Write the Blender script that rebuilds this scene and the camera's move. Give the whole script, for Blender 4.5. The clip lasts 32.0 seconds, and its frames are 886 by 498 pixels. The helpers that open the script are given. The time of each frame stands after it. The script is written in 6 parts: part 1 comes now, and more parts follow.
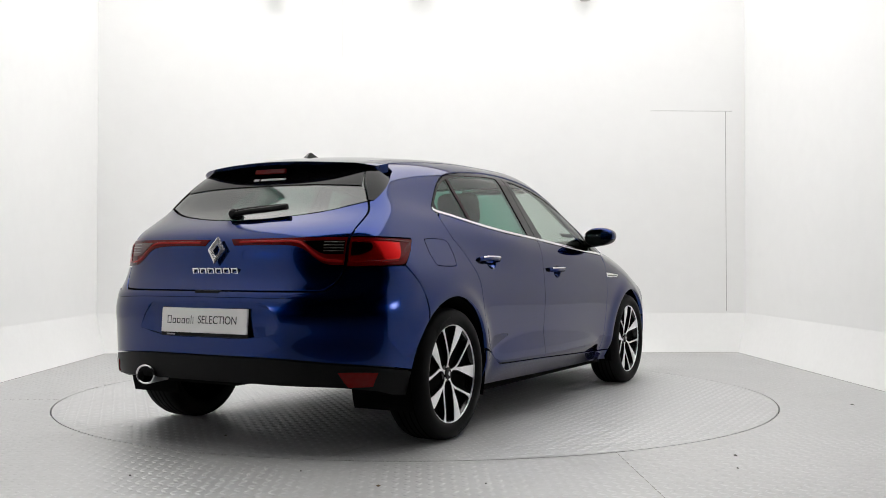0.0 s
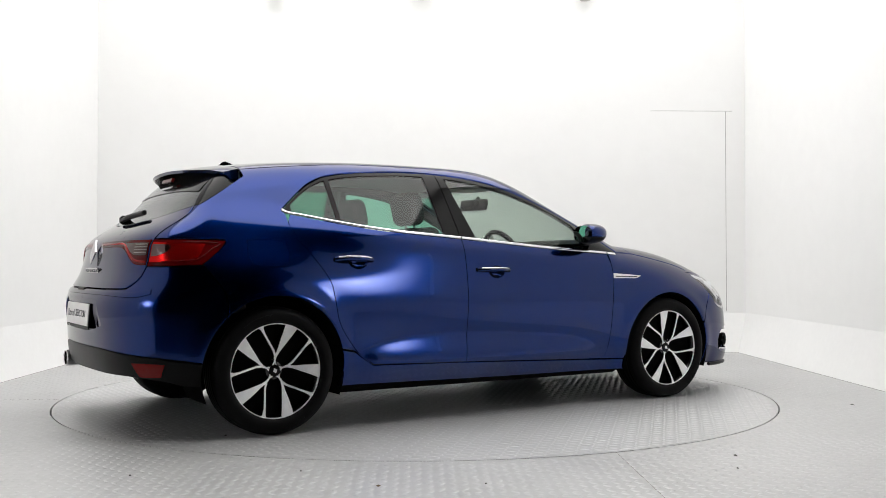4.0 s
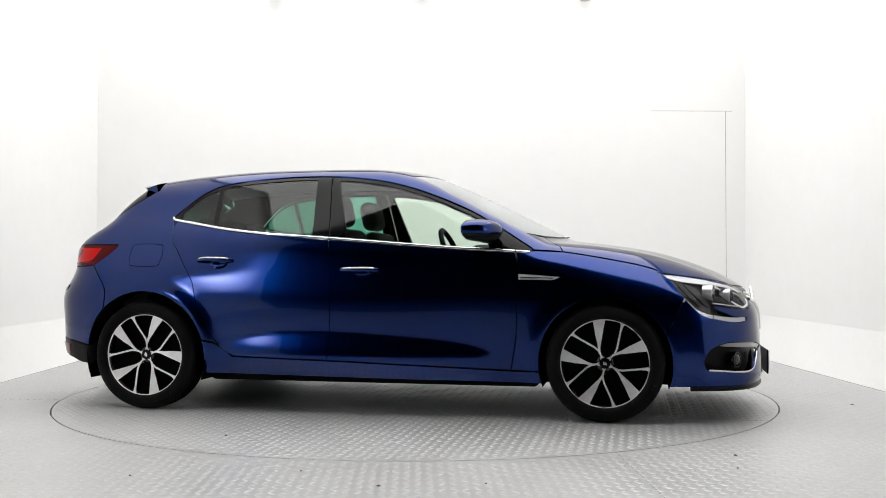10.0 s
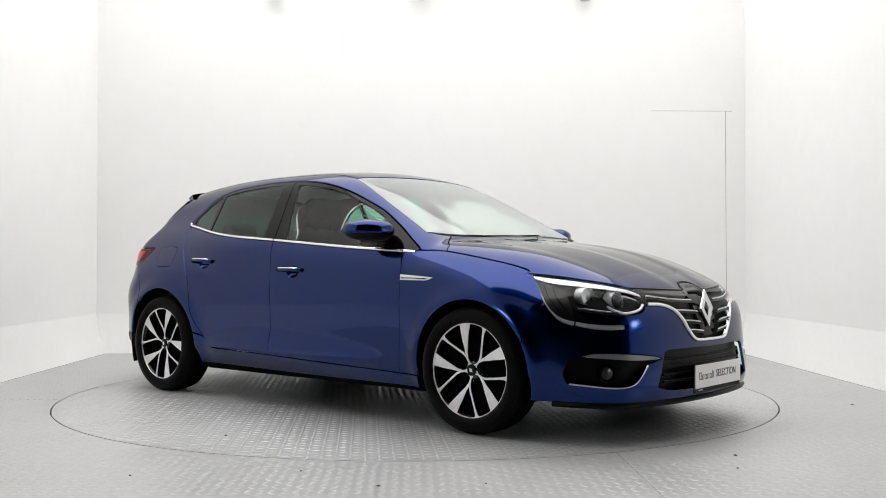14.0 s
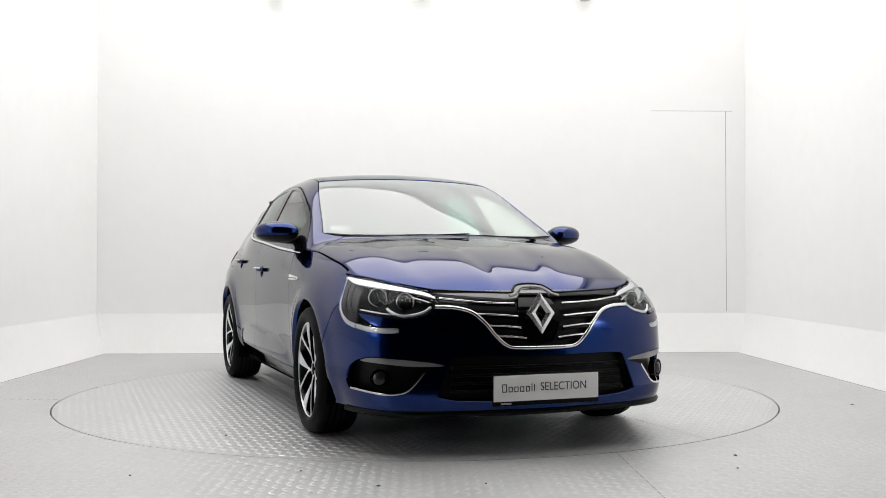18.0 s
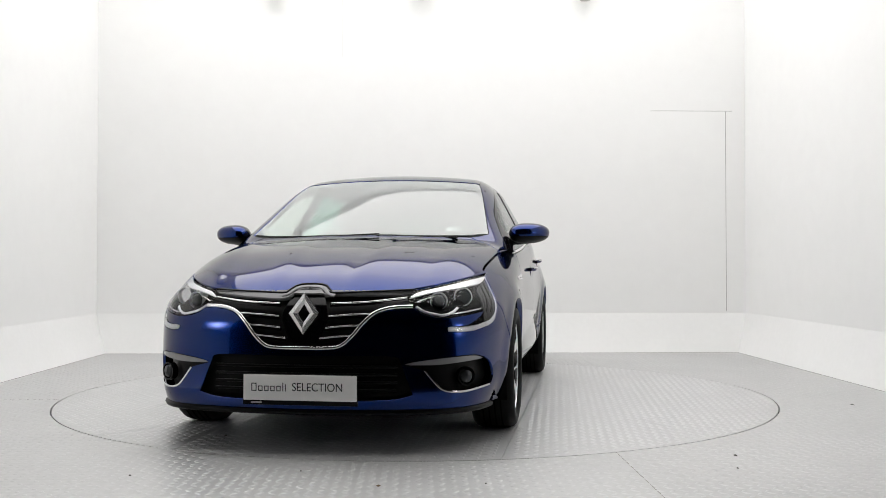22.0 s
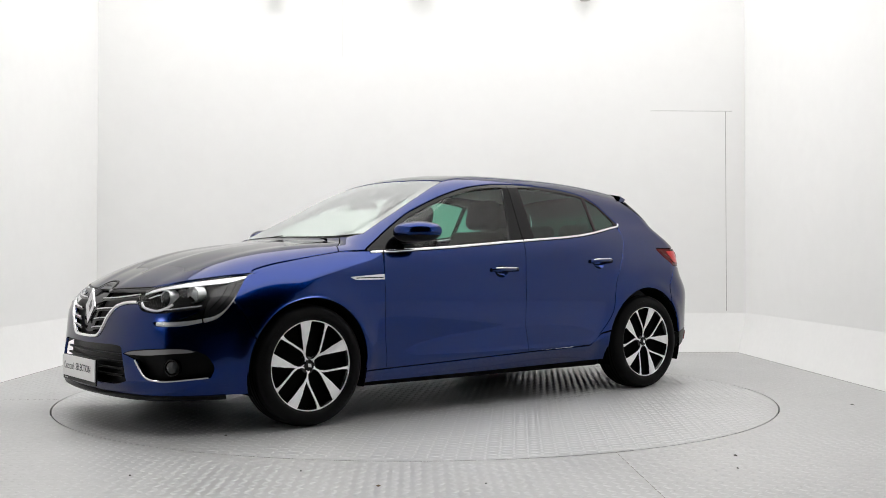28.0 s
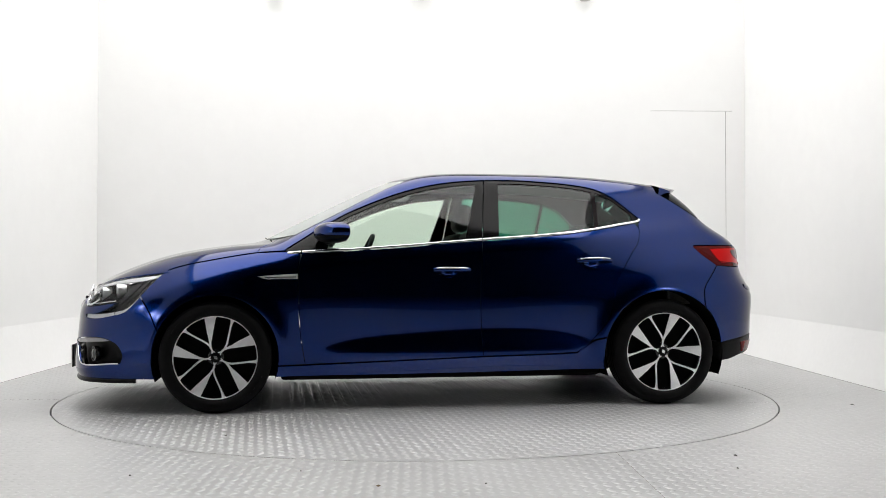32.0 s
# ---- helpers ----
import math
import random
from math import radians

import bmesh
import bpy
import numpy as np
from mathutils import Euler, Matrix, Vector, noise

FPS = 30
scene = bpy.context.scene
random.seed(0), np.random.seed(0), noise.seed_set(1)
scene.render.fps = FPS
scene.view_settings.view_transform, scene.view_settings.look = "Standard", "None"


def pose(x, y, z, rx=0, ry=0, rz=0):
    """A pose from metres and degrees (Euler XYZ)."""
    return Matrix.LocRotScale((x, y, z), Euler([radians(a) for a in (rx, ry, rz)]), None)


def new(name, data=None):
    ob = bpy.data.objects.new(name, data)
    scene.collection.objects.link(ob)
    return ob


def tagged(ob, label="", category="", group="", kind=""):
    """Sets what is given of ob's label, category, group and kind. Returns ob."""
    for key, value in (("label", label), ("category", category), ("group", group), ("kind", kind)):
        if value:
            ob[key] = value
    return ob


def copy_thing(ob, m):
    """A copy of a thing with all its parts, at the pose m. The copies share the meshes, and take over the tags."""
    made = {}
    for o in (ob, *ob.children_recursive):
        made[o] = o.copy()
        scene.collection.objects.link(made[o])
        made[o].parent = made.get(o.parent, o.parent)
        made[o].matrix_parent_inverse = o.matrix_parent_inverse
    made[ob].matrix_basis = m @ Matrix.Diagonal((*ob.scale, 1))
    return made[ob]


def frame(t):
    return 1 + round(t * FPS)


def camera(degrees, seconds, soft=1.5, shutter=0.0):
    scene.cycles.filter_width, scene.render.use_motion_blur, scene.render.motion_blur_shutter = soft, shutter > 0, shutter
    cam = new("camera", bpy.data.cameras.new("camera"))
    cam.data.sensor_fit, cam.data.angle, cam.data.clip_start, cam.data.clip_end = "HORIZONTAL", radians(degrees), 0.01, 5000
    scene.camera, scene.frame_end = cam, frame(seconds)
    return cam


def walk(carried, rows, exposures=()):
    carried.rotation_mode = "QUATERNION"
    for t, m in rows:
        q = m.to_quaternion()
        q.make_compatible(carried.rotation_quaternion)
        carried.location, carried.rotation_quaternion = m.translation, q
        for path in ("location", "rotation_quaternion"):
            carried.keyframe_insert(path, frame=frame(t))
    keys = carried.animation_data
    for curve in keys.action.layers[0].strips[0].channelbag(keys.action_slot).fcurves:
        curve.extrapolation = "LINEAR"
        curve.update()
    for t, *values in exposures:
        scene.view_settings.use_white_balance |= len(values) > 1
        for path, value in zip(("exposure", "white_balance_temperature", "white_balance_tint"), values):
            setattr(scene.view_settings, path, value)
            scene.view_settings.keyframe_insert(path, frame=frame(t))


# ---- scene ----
CAMERA_POSE = pose(0, -6.448, 0.834, 91.056, 0, -1.448)
cam = camera(48.96, 32.0, soft=0.9)
walk(cam, [(0.0, CAMERA_POSE), (32.0, CAMERA_POSE)], exposures=[(0.0, 0.0), (3.5, 0.05), (6.0, 0.2), (9.0, 0.2), (12.0, 0.05), (14.0, 0.0), (17.0, 0.1), (20.0, 0.05), (22.0, 0.0), (29.0, 0.0), (32.0, 0.1)])

# heading of the turntable in degrees, second by second
TURN = [(0, 59.55), (3.5, 34.1), (6, 15.75), (9, -5.7), (12, -27.43), (14.5, -45.5), (17, -63.45), (20, -85.67),
        (22, -100.3), (23, -107.1), (25, -121.2), (28, -143.05), (30, -157.6), (32, -172.8)]
CAR_OFF = (0.081, 0.142)

# ---- world and lights ----
world = bpy.data.worlds.new("world")
scene.world = world
world.use_nodes = True
world.node_tree.nodes["Background"].inputs[0].default_value = (0.8, 0.85, 1.0, 1)
world.node_tree.nodes["Background"].inputs[1].default_value = 0.02
ROOM_X0, ROOM_X1, ROOM_Y0, ROOM_Y1, ROOM_H = -3.01, 3.12, -4.05, 2.99, 4.9
CEILING_Y0 = -2.8  # front edge of the lit ceiling


LAMP_Y = (1.97, 0.08, -1.81)
LAMP_X = (-1.97, 0.05, 2.07)


# ---- materials ----
def material(name, color, rough=0.5, metal=0.0, coat=0.0, spec=0.5, noise_scale=0.0, noise_amount=0.0, bump=0.0, bump_scale=200.0,
             rough_var=0.0, coat_rough=0.03, coat_ior=1.5, emit=None, strength=0.0, fine=0.0):
    m = bpy.data.materials.new(name)
    m.use_nodes = True
    n, l = m.node_tree.nodes, m.node_tree.links
    b = n["Principled BSDF"]
    b.inputs["Base Color"].default_value = (*color, 1)
    b.inputs["Roughness"].default_value = rough
    b.inputs["Metallic"].default_value = metal
    b.inputs["Coat Weight"].default_value = coat
    b.inputs["Coat Roughness"].default_value = coat_rough
    b.inputs["Coat IOR"].default_value = coat_ior
    b.inputs["Specular IOR Level"].default_value = spec
    if emit:
        b.inputs["Emission Color"].default_value = (*emit, 1)
        b.inputs["Emission Strength"].default_value = strength
    if noise_amount or bump or rough_var:
        co = n.new("ShaderNodeTexCoord")
    if noise_amount or rough_var:
        tex = n.new("ShaderNodeTexNoise")
        tex.inputs["Scale"].default_value = noise_scale
        tex.inputs["Detail"].default_value = 6
        l.new(co.outputs["Object"], tex.inputs["Vector"])
        if noise_amount:
            ramp = n.new("ShaderNodeMix")
            ramp.data_type = "RGBA"
            ramp.inputs[6].default_value = (*[c * (1 - noise_amount) for c in color], 1)
            ramp.inputs[7].default_value = (*[min(1, c * (1 + noise_amount)) for c in color], 1)
            fac = tex.outputs["Fac"]
            if fine:
                t2 = n.new("ShaderNodeTexNoise")
                t2.inputs["Scale"].default_value = noise_scale * fine
                t2.inputs["Detail"].default_value = 3
                l.new(co.outputs["Object"], t2.inputs["Vector"])
                mixf = n.new("ShaderNodeMath")
                mixf.operation = "MULTIPLY_ADD"
                mixf.inputs[1].default_value = 0.5
                half = n.new("ShaderNodeMath")
                half.operation = "MULTIPLY"
                half.inputs[1].default_value = 0.5
                l.new(tex.outputs["Fac"], half.inputs[0])
                l.new(t2.outputs["Fac"], mixf.inputs[0])
                l.new(half.outputs[0], mixf.inputs[2])
                fac = mixf.outputs[0]
            sharp = n.new("ShaderNodeMapRange")
            sharp.inputs[1].default_value, sharp.inputs[2].default_value = 0.3, 0.7
            l.new(fac, sharp.inputs[0])
            l.new(sharp.outputs[0], ramp.inputs[0])
            l.new(ramp.outputs[2], b.inputs["Base Color"])
        if rough_var:
            mr = n.new("ShaderNodeMapRange")
            mr.inputs[1].default_value, mr.inputs[2].default_value = 0.3, 0.7
            mr.inputs[3].default_value, mr.inputs[4].default_value = rough - rough_var, rough + rough_var
            l.new(tex.outputs["Fac"], mr.inputs[0])
            l.new(mr.outputs[0], b.inputs["Roughness"])
    if bump:
        t3 = n.new("ShaderNodeTexNoise")
        t3.inputs["Scale"].default_value = bump_scale
        t3.inputs["Detail"].default_value = 4
        l.new(co.outputs["Object"], t3.inputs["Vector"])
        bp = n.new("ShaderNodeBump")
        bp.inputs["Strength"].default_value = bump
        bp.inputs["Distance"].default_value = 0.002
        l.new(t3.outputs["Fac"], bp.inputs["Height"])
        l.new(bp.outputs[0], b.inputs["Normal"])
    return m


def glass(name, tint, gloss=0.08, rough=0.0, painted_sheen=0.0):
    """A thin pane: tinted light passes, the surface mirrors more at a slant."""
    m = bpy.data.materials.new(name)
    m.use_nodes = True
    n, l = m.node_tree.nodes, m.node_tree.links
    n.remove(n["Principled BSDF"])
    tr, gl, fr, mx = n.new("ShaderNodeBsdfTransparent"), n.new("ShaderNodeBsdfGlossy"), n.new("ShaderNodeMath"), n.new("ShaderNodeMixShader")
    tr.inputs[0].default_value = (*tint, 1)
    gl.inputs["Roughness"].default_value = rough
    lw, pw = n.new("ShaderNodeLayerWeight"), n.new("ShaderNodeMath")
    lw.inputs[0].default_value = 0.5
    pw.operation, fr.operation = "POWER", "MULTIPLY_ADD"
    pw.inputs[1].default_value = 5.0
    fr.inputs[1].default_value, fr.inputs[2].default_value = 1 - gloss, gloss
    l.new(lw.outputs["Facing"], pw.inputs[0])
    l.new(pw.outputs[0], fr.inputs[0])
    l.new(fr.outputs[0], mx.inputs[0])
    l.new(tr.outputs[0], mx.inputs[1])
    l.new(gl.outputs[0], mx.inputs[2])
    if painted_sheen:
        # an even white diffuse share, brightening the pane in place of reflected light
        df, mh = n.new("ShaderNodeBsdfDiffuse"), n.new("ShaderNodeMixShader")
        df.inputs[0].default_value = (0.75, 0.77, 0.78, 1)
        mh.inputs[0].default_value = painted_sheen
        l.new(mx.outputs[0], mh.inputs[1])
        l.new(df.outputs[0], mh.inputs[2])
        mx = mh
    l.new(mx.outputs[0], n["Material Output"].inputs[0])
    return m


def car_paint():
    # flakes lie flat, so the colour sinks at a grazing view
    m = material("blue_paint", (0.004, 0.020, 0.20), 0.18, metal=1.0, coat=1.0, coat_rough=0.005, coat_ior=1.40)
    n, l = m.node_tree.nodes, m.node_tree.links
    b = n["Principled BSDF"]
    b.inputs["Specular Tint"].default_value = (0.06, 0.08, 0.13, 1)
    b.inputs["Coat Tint"].default_value = (0.17, 0.17, 0.17, 1)  # the lacquer swallows more light along a slanting way
    co, vo, hs = n.new("ShaderNodeTexCoord"), n.new("ShaderNodeTexVoronoi"), n.new("ShaderNodeMix")
    vo.inputs["Scale"].default_value = 2500
    hs.data_type = "RGBA"
    hs.inputs[6].default_value, hs.inputs[7].default_value = (0.002, 0.095, 0.78, 1), (0.005, 0.150, 1.0, 1)
    l.new(co.outputs["Object"], vo.inputs["Vector"])
    l.new(vo.outputs["Color"], hs.inputs[0])
    l.new(hs.outputs[2], b.inputs["Base Color"])
    return m


PAINT = car_paint()
WALL = material("white_wall_paint", (0.85, 0.85, 0.845), 0.75, noise_scale=0.8, noise_amount=0.015, fine=9, bump=0.08, bump_scale=60)
COVE = material("white_cove_paint", (0.83, 0.83, 0.825), 0.7, noise_scale=2.0, noise_amount=0.02, fine=12, bump=0.05, bump_scale=90)
DARK_HALL = material("dark_hall", (0.03, 0.03, 0.032), 0.8, noise_scale=1.0, noise_amount=0.3)
STEEL = material("grey_tread_steel", (0.50, 0.50, 0.505), 0.40, metal=0.5, noise_scale=1.2, noise_amount=0.06, fine=25, rough_var=0.04)
STEEL_LUG = material("worn_steel_lugs", (0.60, 0.60, 0.605), 0.42, metal=0.48, noise_scale=1.5, noise_amount=0.10, fine=20)
FLOOR_STEEL = material("dull_trodden_steel", (0.49, 0.49, 0.492), 0.42, metal=0.4, noise_scale=1.6, noise_amount=0.10, fine=14, rough_var=0.06)
FLOOR_LUG = material("trodden_steel_lugs", (0.54, 0.54, 0.543), 0.42, metal=0.4, noise_scale=1.8, noise_amount=0.12, fine=16)
GAP = material("black_gap", (0.004, 0.004, 0.004), 0.9, spec=0.02)
BLACK_GLOSS = material("black_gloss", (0.003, 0.003, 0.0035), 0.07, spec=0.16)
BLACK_PLASTIC = material("black_plastic", (0.005, 0.005, 0.0054), 0.36, spec=0.10, bump=0.12, bump_scale=600, noise_scale=6, noise_amount=0.15)
UNDER = material("underbody_black", (0.004, 0.004, 0.004), 0.9, spec=0.02, noise_scale=5, noise_amount=0.3)
TYRE = material("tyre_rubber", (0.005, 0.005, 0.0054), 0.55, spec=0.08, noise_scale=8, noise_amount=0.2, bump=0.1, bump_scale=300)
CHROME = material("chrome", (0.82, 0.82, 0.83), 0.06, metal=1.0)
DARK_CHROME = material("dark_chrome", (0.62, 0.62, 0.63), 0.08, metal=1.0)
SATIN = material("satin_chrome", (0.6, 0.6, 0.61), 0.25, metal=1.0)
MACHINED = material("machined_alloy", (0.85, 0.85, 0.86), 0.38, metal=0.65, noise_scale=40, noise_amount=0.04)
WHEEL_DARK = material("wheel_black_paint", (0.004, 0.004, 0.0045), 0.25, coat=0.4)
DISC = material("brake_disc_steel", (0.45, 0.44, 0.43), 0.35, metal=1.0, noise_scale=30, noise_amount=0.15)
CABIN = material("cabin_trim", (0.016, 0.016, 0.017), 0.6, noise_scale=20, noise_amount=0.15, bump=0.1)
CLOTH = material("seat_cloth", (0.009, 0.009, 0.010), 0.9, noise_scale=120, noise_amount=0.25, bump=0.3, bump_scale=500)
HEADLINER = material("headliner_grey", (0.55, 0.55, 0.54), 0.9, noise_scale=80, noise_amount=0.05)
PLATE = material("white_plate", (0.88, 0.87, 0.86), 0.35, noise_scale=15, noise_amount=0.02)
INK = material("dark_ink", (0.04, 0.04, 0.05), 0.5)
WHITE_MARK = material("white_mark", (0.75, 0.75, 0.75), 0.4)
GREY_MARK = material("grey_mark", (0.35, 0.35, 0.35), 0.4)
GLASS_FRONT = glass("green_tinted_glass", (0.84, 0.93, 0.85), 0.05)
GLASS_REAR = glass("dark_privacy_glass", (0.14, 0.44, 0.33), 0.05)
GLASS_TAIL = glass("dark_rear_glass", (0.06, 0.11, 0.095), 0.10, painted_sheen=0.04)
GLASS_SCREEN = glass("windscreen_glass", (0.82, 0.92, 0.88), 0.15, painted_sheen=0.28)
LENS = glass("clear_lamp_lens", (0.96, 0.965, 0.97), 0.02)
RED_LENS = material("red_lamp_lens", (0.085, 0.001, 0.0015), 0.10, spec=0.12)
RED_BRIGHT = material("bright_red_lens", (0.55, 0.006, 0.006), 0.16, metal=0.75, spec=0.2)
RED_REFLECTOR = material("red_reflector", (0.13, 0.003, 0.003), 0.2, spec=0.2)
CLEAR_LAMP = material("clear_lamp_section", (0.12, 0.09, 0.09), 0.10, metal=1.0)
LAMP_DARK = material("lamp_housing_dark", (0.004, 0.004, 0.0045), 0.5, spec=0.08)
LAMP_SILVER = material("lamp_reflector", (0.75, 0.75, 0.77), 0.12, metal=1.0)
DRL = material("white_light_guide", (0.74, 0.75, 0.77), 0.28, metal=0.75)
RED_GUIDE = material("red_light_guide", (0.30, 0.004, 0.004), 0.2, metal=0.3, spec=0.2)
LENS_BALL = material("projector_lens", (0.02, 0.022, 0.025), 0.05, spec=0.5)
PANEL_GLOW = material("lamp_diffuser", (0.9, 0.9, 0.9), 0.5, emit=(1.0, 0.985, 0.96), strength=2.58)




def softbox_glow():
    """A diffuser with the bulb's hot middle."""
    m = material("softbox_diffuser", (0.9, 0.9, 0.9), 0.5, emit=(1.0, 0.99, 0.975), strength=1.0)
    n, l = m.node_tree.nodes, m.node_tree.links
    co, mp, gr, pw, mu = n.new("ShaderNodeTexCoord"), n.new("ShaderNodeMapping"), n.new("ShaderNodeTexGradient"), n.new("ShaderNodeMath"), n.new("ShaderNodeMath")
    gr.gradient_type = "SPHERICAL"
    mp.inputs["Scale"].default_value = (0.0, 1 / 0.52, 1 / 0.40)
    pw.operation, mu.operation = "POWER", "MULTIPLY"
    pw.inputs[1].default_value, mu.inputs[1].default_value = 1.6, 18.0
    l.new(co.outputs["Object"], mp.inputs["Vector"])
    l.new(mp.outputs[0], gr.inputs["Vector"])
    l.new(gr.outputs["Fac"], pw.inputs[0])
    l.new(pw.outputs[0], mu.inputs[0])
    l.new(mu.outputs[0], n["Principled BSDF"].inputs["Emission Strength"])
    return m


SOFTBOX_GLOW = softbox_glow()
BADGE = material("badge_chrome", (0.84, 0.84, 0.85), 0.20, metal=0.8)
LAMP_GREY = material("lamp_grey", (0.58, 0.57, 0.55), 0.5)
DIRT = material("brown_dirt", (0.12, 0.08, 0.04), 0.9)
DIRT_DARK = material("dark_dirt", (0.06, 0.06, 0.055), 0.9)
FOG_STRIP = material("grey_strip_lens", (0.30, 0.30, 0.31), 0.2, metal=0.3)
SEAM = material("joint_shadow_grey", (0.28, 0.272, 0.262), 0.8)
FAINT_SEAM = material("joint_faint_grey", (0.55, 0.55, 0.54), 0.8)


# ---- mesh helpers ----
def mesh_of(name, verts, faces, mat, smooth=False, normals=None):
    me = bpy.data.meshes.new(name)
    me.from_pydata([tuple(map(float, v)) for v in verts], [], faces)
    me.materials.append(mat)
    if smooth:
        me.polygons.foreach_set("use_smooth", [True] * len(me.polygons))
    if normals is not None:
        me.normals_split_custom_set_from_vertices([tuple(map(float, v)) for v in normals])
    me.update()
    return me


def part(name, data, mat, parent, label="", m=None):
    """Links a bmesh or mesh as one object under a thing or part."""
    if isinstance(data, bmesh.types.BMesh):
        me = bpy.data.meshes.new(name)
        data.to_mesh(me)
        data.free()
        me.materials.append(mat)
    else:
        me = data
    ob = new(name, me)
    ob.parent = parent
    if m is not None:
        ob.matrix_basis = m
    if label:
        tagged(ob, label)
    return ob


def box(x0, x1, y0, y1, z0, z1, bevel=0.0, seg=2):
    bm = bmesh.new()
    bmesh.ops.create_cube(bm, size=1)
    for v in bm.verts:
        v.co = Vector(((x0 + x1) / 2 + v.co.x * (x1 - x0), (y0 + y1) / 2 + v.co.y * (y1 - y0), (z0 + z1) / 2 + v.co.z * (z1 - z0)))
    if bevel:
        bmesh.ops.bevel(bm, geom=bm.edges[:], offset=bevel, segments=seg, affect="EDGES", profile=0.5)
    return bm


def shade(bm, angle=40):
    for f in bm.faces:
        f.smooth = True
    lim = radians(angle)
    for e in bm.edges:
        e.smooth = len(e.link_faces) == 2 and e.calc_face_angle(3.14) < lim
    return bm


def lathe(profile, seg=48, axis="y"):
    """A body of revolution from (radius, height) pairs."""
    bm = bmesh.new()
    rings = []
    for r, h in profile:
        ring = []
        for i in range(seg):
            a = 2 * math.pi * i / seg
            c, s = r * math.cos(a), r * math.sin(a)
            ring.append(bm.verts.new((c, h, s) if axis == "y" else ((c, s, h) if axis == "z" else (h, c, s))))
        rings.append(ring)
    for a, b in zip(rings, rings[1:]):
        for i in range(seg):
            j = (i + 1) % seg
            bm.faces.new((a[i], a[j], b[j], b[i]))
    for ring in (rings[0], rings[-1]):
        bm.faces.new(ring)
    bmesh.ops.recalc_face_normals(bm, faces=bm.faces[:])
    return shade(bm, 35)


def prism(outline, depth, bevel=0.0):
    """An outline in (x, z), pushed along y from 0 to depth."""
    bm = bmesh.new()
    vs = [bm.verts.new((a, 0, b)) for a, b in outline]
    f = bm.faces.new(vs)
    got = bmesh.ops.extrude_face_region(bm, geom=[f])
    for v in got["geom"]:
        if isinstance(v, bmesh.types.BMVert):
            v.co.y += depth
    bmesh.ops.recalc_face_normals(bm, faces=bm.faces[:])
    if bevel:
        bmesh.ops.bevel(bm, geom=[e for e in bm.edges if len(e.link_faces) == 2 and e.calc_face_angle(0) > 0.6], offset=bevel, segments=2, affect="EDGES")
    return shade(bm, 35)


def tube(points, radius, seg=10):
    """A round bar through points."""
    pts = [Vector(p) for p in points]
    bm = bmesh.new()
    rings = []
    for i, p in enumerate(pts):
        d = (pts[min(i + 1, len(pts) - 1)] - pts[max(i - 1, 0)]).normalized()
        a = d.orthogonal().normalized() if i == 0 else (last - d * last.dot(d)).normalized()
        last = a
        b = d.cross(a)
        rings.append([bm.verts.new(p + (a * math.cos(2 * math.pi * k / seg) + b * math.sin(2 * math.pi * k / seg)) * radius) for k in range(seg)])
    for r0, r1 in zip(rings, rings[1:]):
        for k in range(seg):
            bm.faces.new((r0[k], r0[(k + 1) % seg], r1[(k + 1) % seg], r1[k]))
    bm.faces.new(rings[0]), bm.faces.new(rings[-1])
    bmesh.ops.recalc_face_normals(bm, faces=bm.faces[:])
    return shade(bm, 50)


def bend(points, n=6):
    """Catmull-Rom curve through points of any dimension."""
    p = [np.array(q, float) for q in points]
    if len(p) < 3:
        return p
    p = [2 * p[0] - p[1]] + p + [2 * p[-1] - p[-2]]
    out = []
    for i in range(1, len(p) - 2):
        for k in range(n):
            t = k / n
            out.append(0.5 * (2 * p[i] + (p[i + 1] - p[i - 1]) * t + (2 * p[i - 1] - 5 * p[i] + 4 * p[i + 1] - p[i + 2]) * t * t
                              + (3 * p[i] - p[i - 1] - 3 * p[i + 1] + p[i + 2]) * t ** 3))
    return out + [p[-2]]


# ---- body form: smooth fields that shape the hatchback, x forward, y to its left, z up ----
def spline(xs, ys):
    """Natural cubic spline through a few points, linear beyond its ends."""
    xs, ys = np.array(xs, float), np.array(ys, float)
    n, dx = len(xs), np.diff(xs)
    a, b = np.eye(n), np.zeros(n)
    for i in range(1, n - 1):
        a[i, i - 1:i + 2] = dx[i - 1], 2 * (dx[i - 1] + dx[i]), dx[i]
        b[i] = 3 * ((ys[i + 1] - ys[i]) / dx[i] - (ys[i] - ys[i - 1]) / dx[i - 1])
    c = np.linalg.solve(a, b)
    s = np.diff(ys) / dx - dx * (2 * c[:-1] + c[1:]) / 3
    d = np.diff(c) / (3 * dx)
    end = s[-1] + 2 * c[-2] * dx[-1] + 3 * d[-1] * dx[-1] ** 2

    def f(x):
        x = np.asarray(x, float)
        i = np.clip(np.searchsorted(xs, x) - 1, 0, n - 2)
        u = np.clip(x, xs[0], xs[-1]) - xs[i]
        r = ys[i] + s[i] * u + c[i] * u * u + d[i] * u ** 3
        return r + np.where(x < xs[0], (x - xs[0]) * s[0], 0) + np.where(x > xs[-1], (x - xs[-1]) * end, 0)
    return f


def blur(a, sigma, axis):
    r = int(3 * sigma) + 1
    k = np.exp(-0.5 * (np.arange(-r, r + 1) / sigma) ** 2)
    k /= k.sum()
    a = np.moveaxis(a, axis, -1)
    p = np.concatenate([2 * a[..., :1] - a[..., r:0:-1], a, 2 * a[..., -1:] - a[..., -2:-r - 2:-1]], -1)
    out = sum(k[i] * p[..., i:i + a.shape[-1]] for i in range(2 * r + 1))
    return np.moveaxis(out, -1, axis)


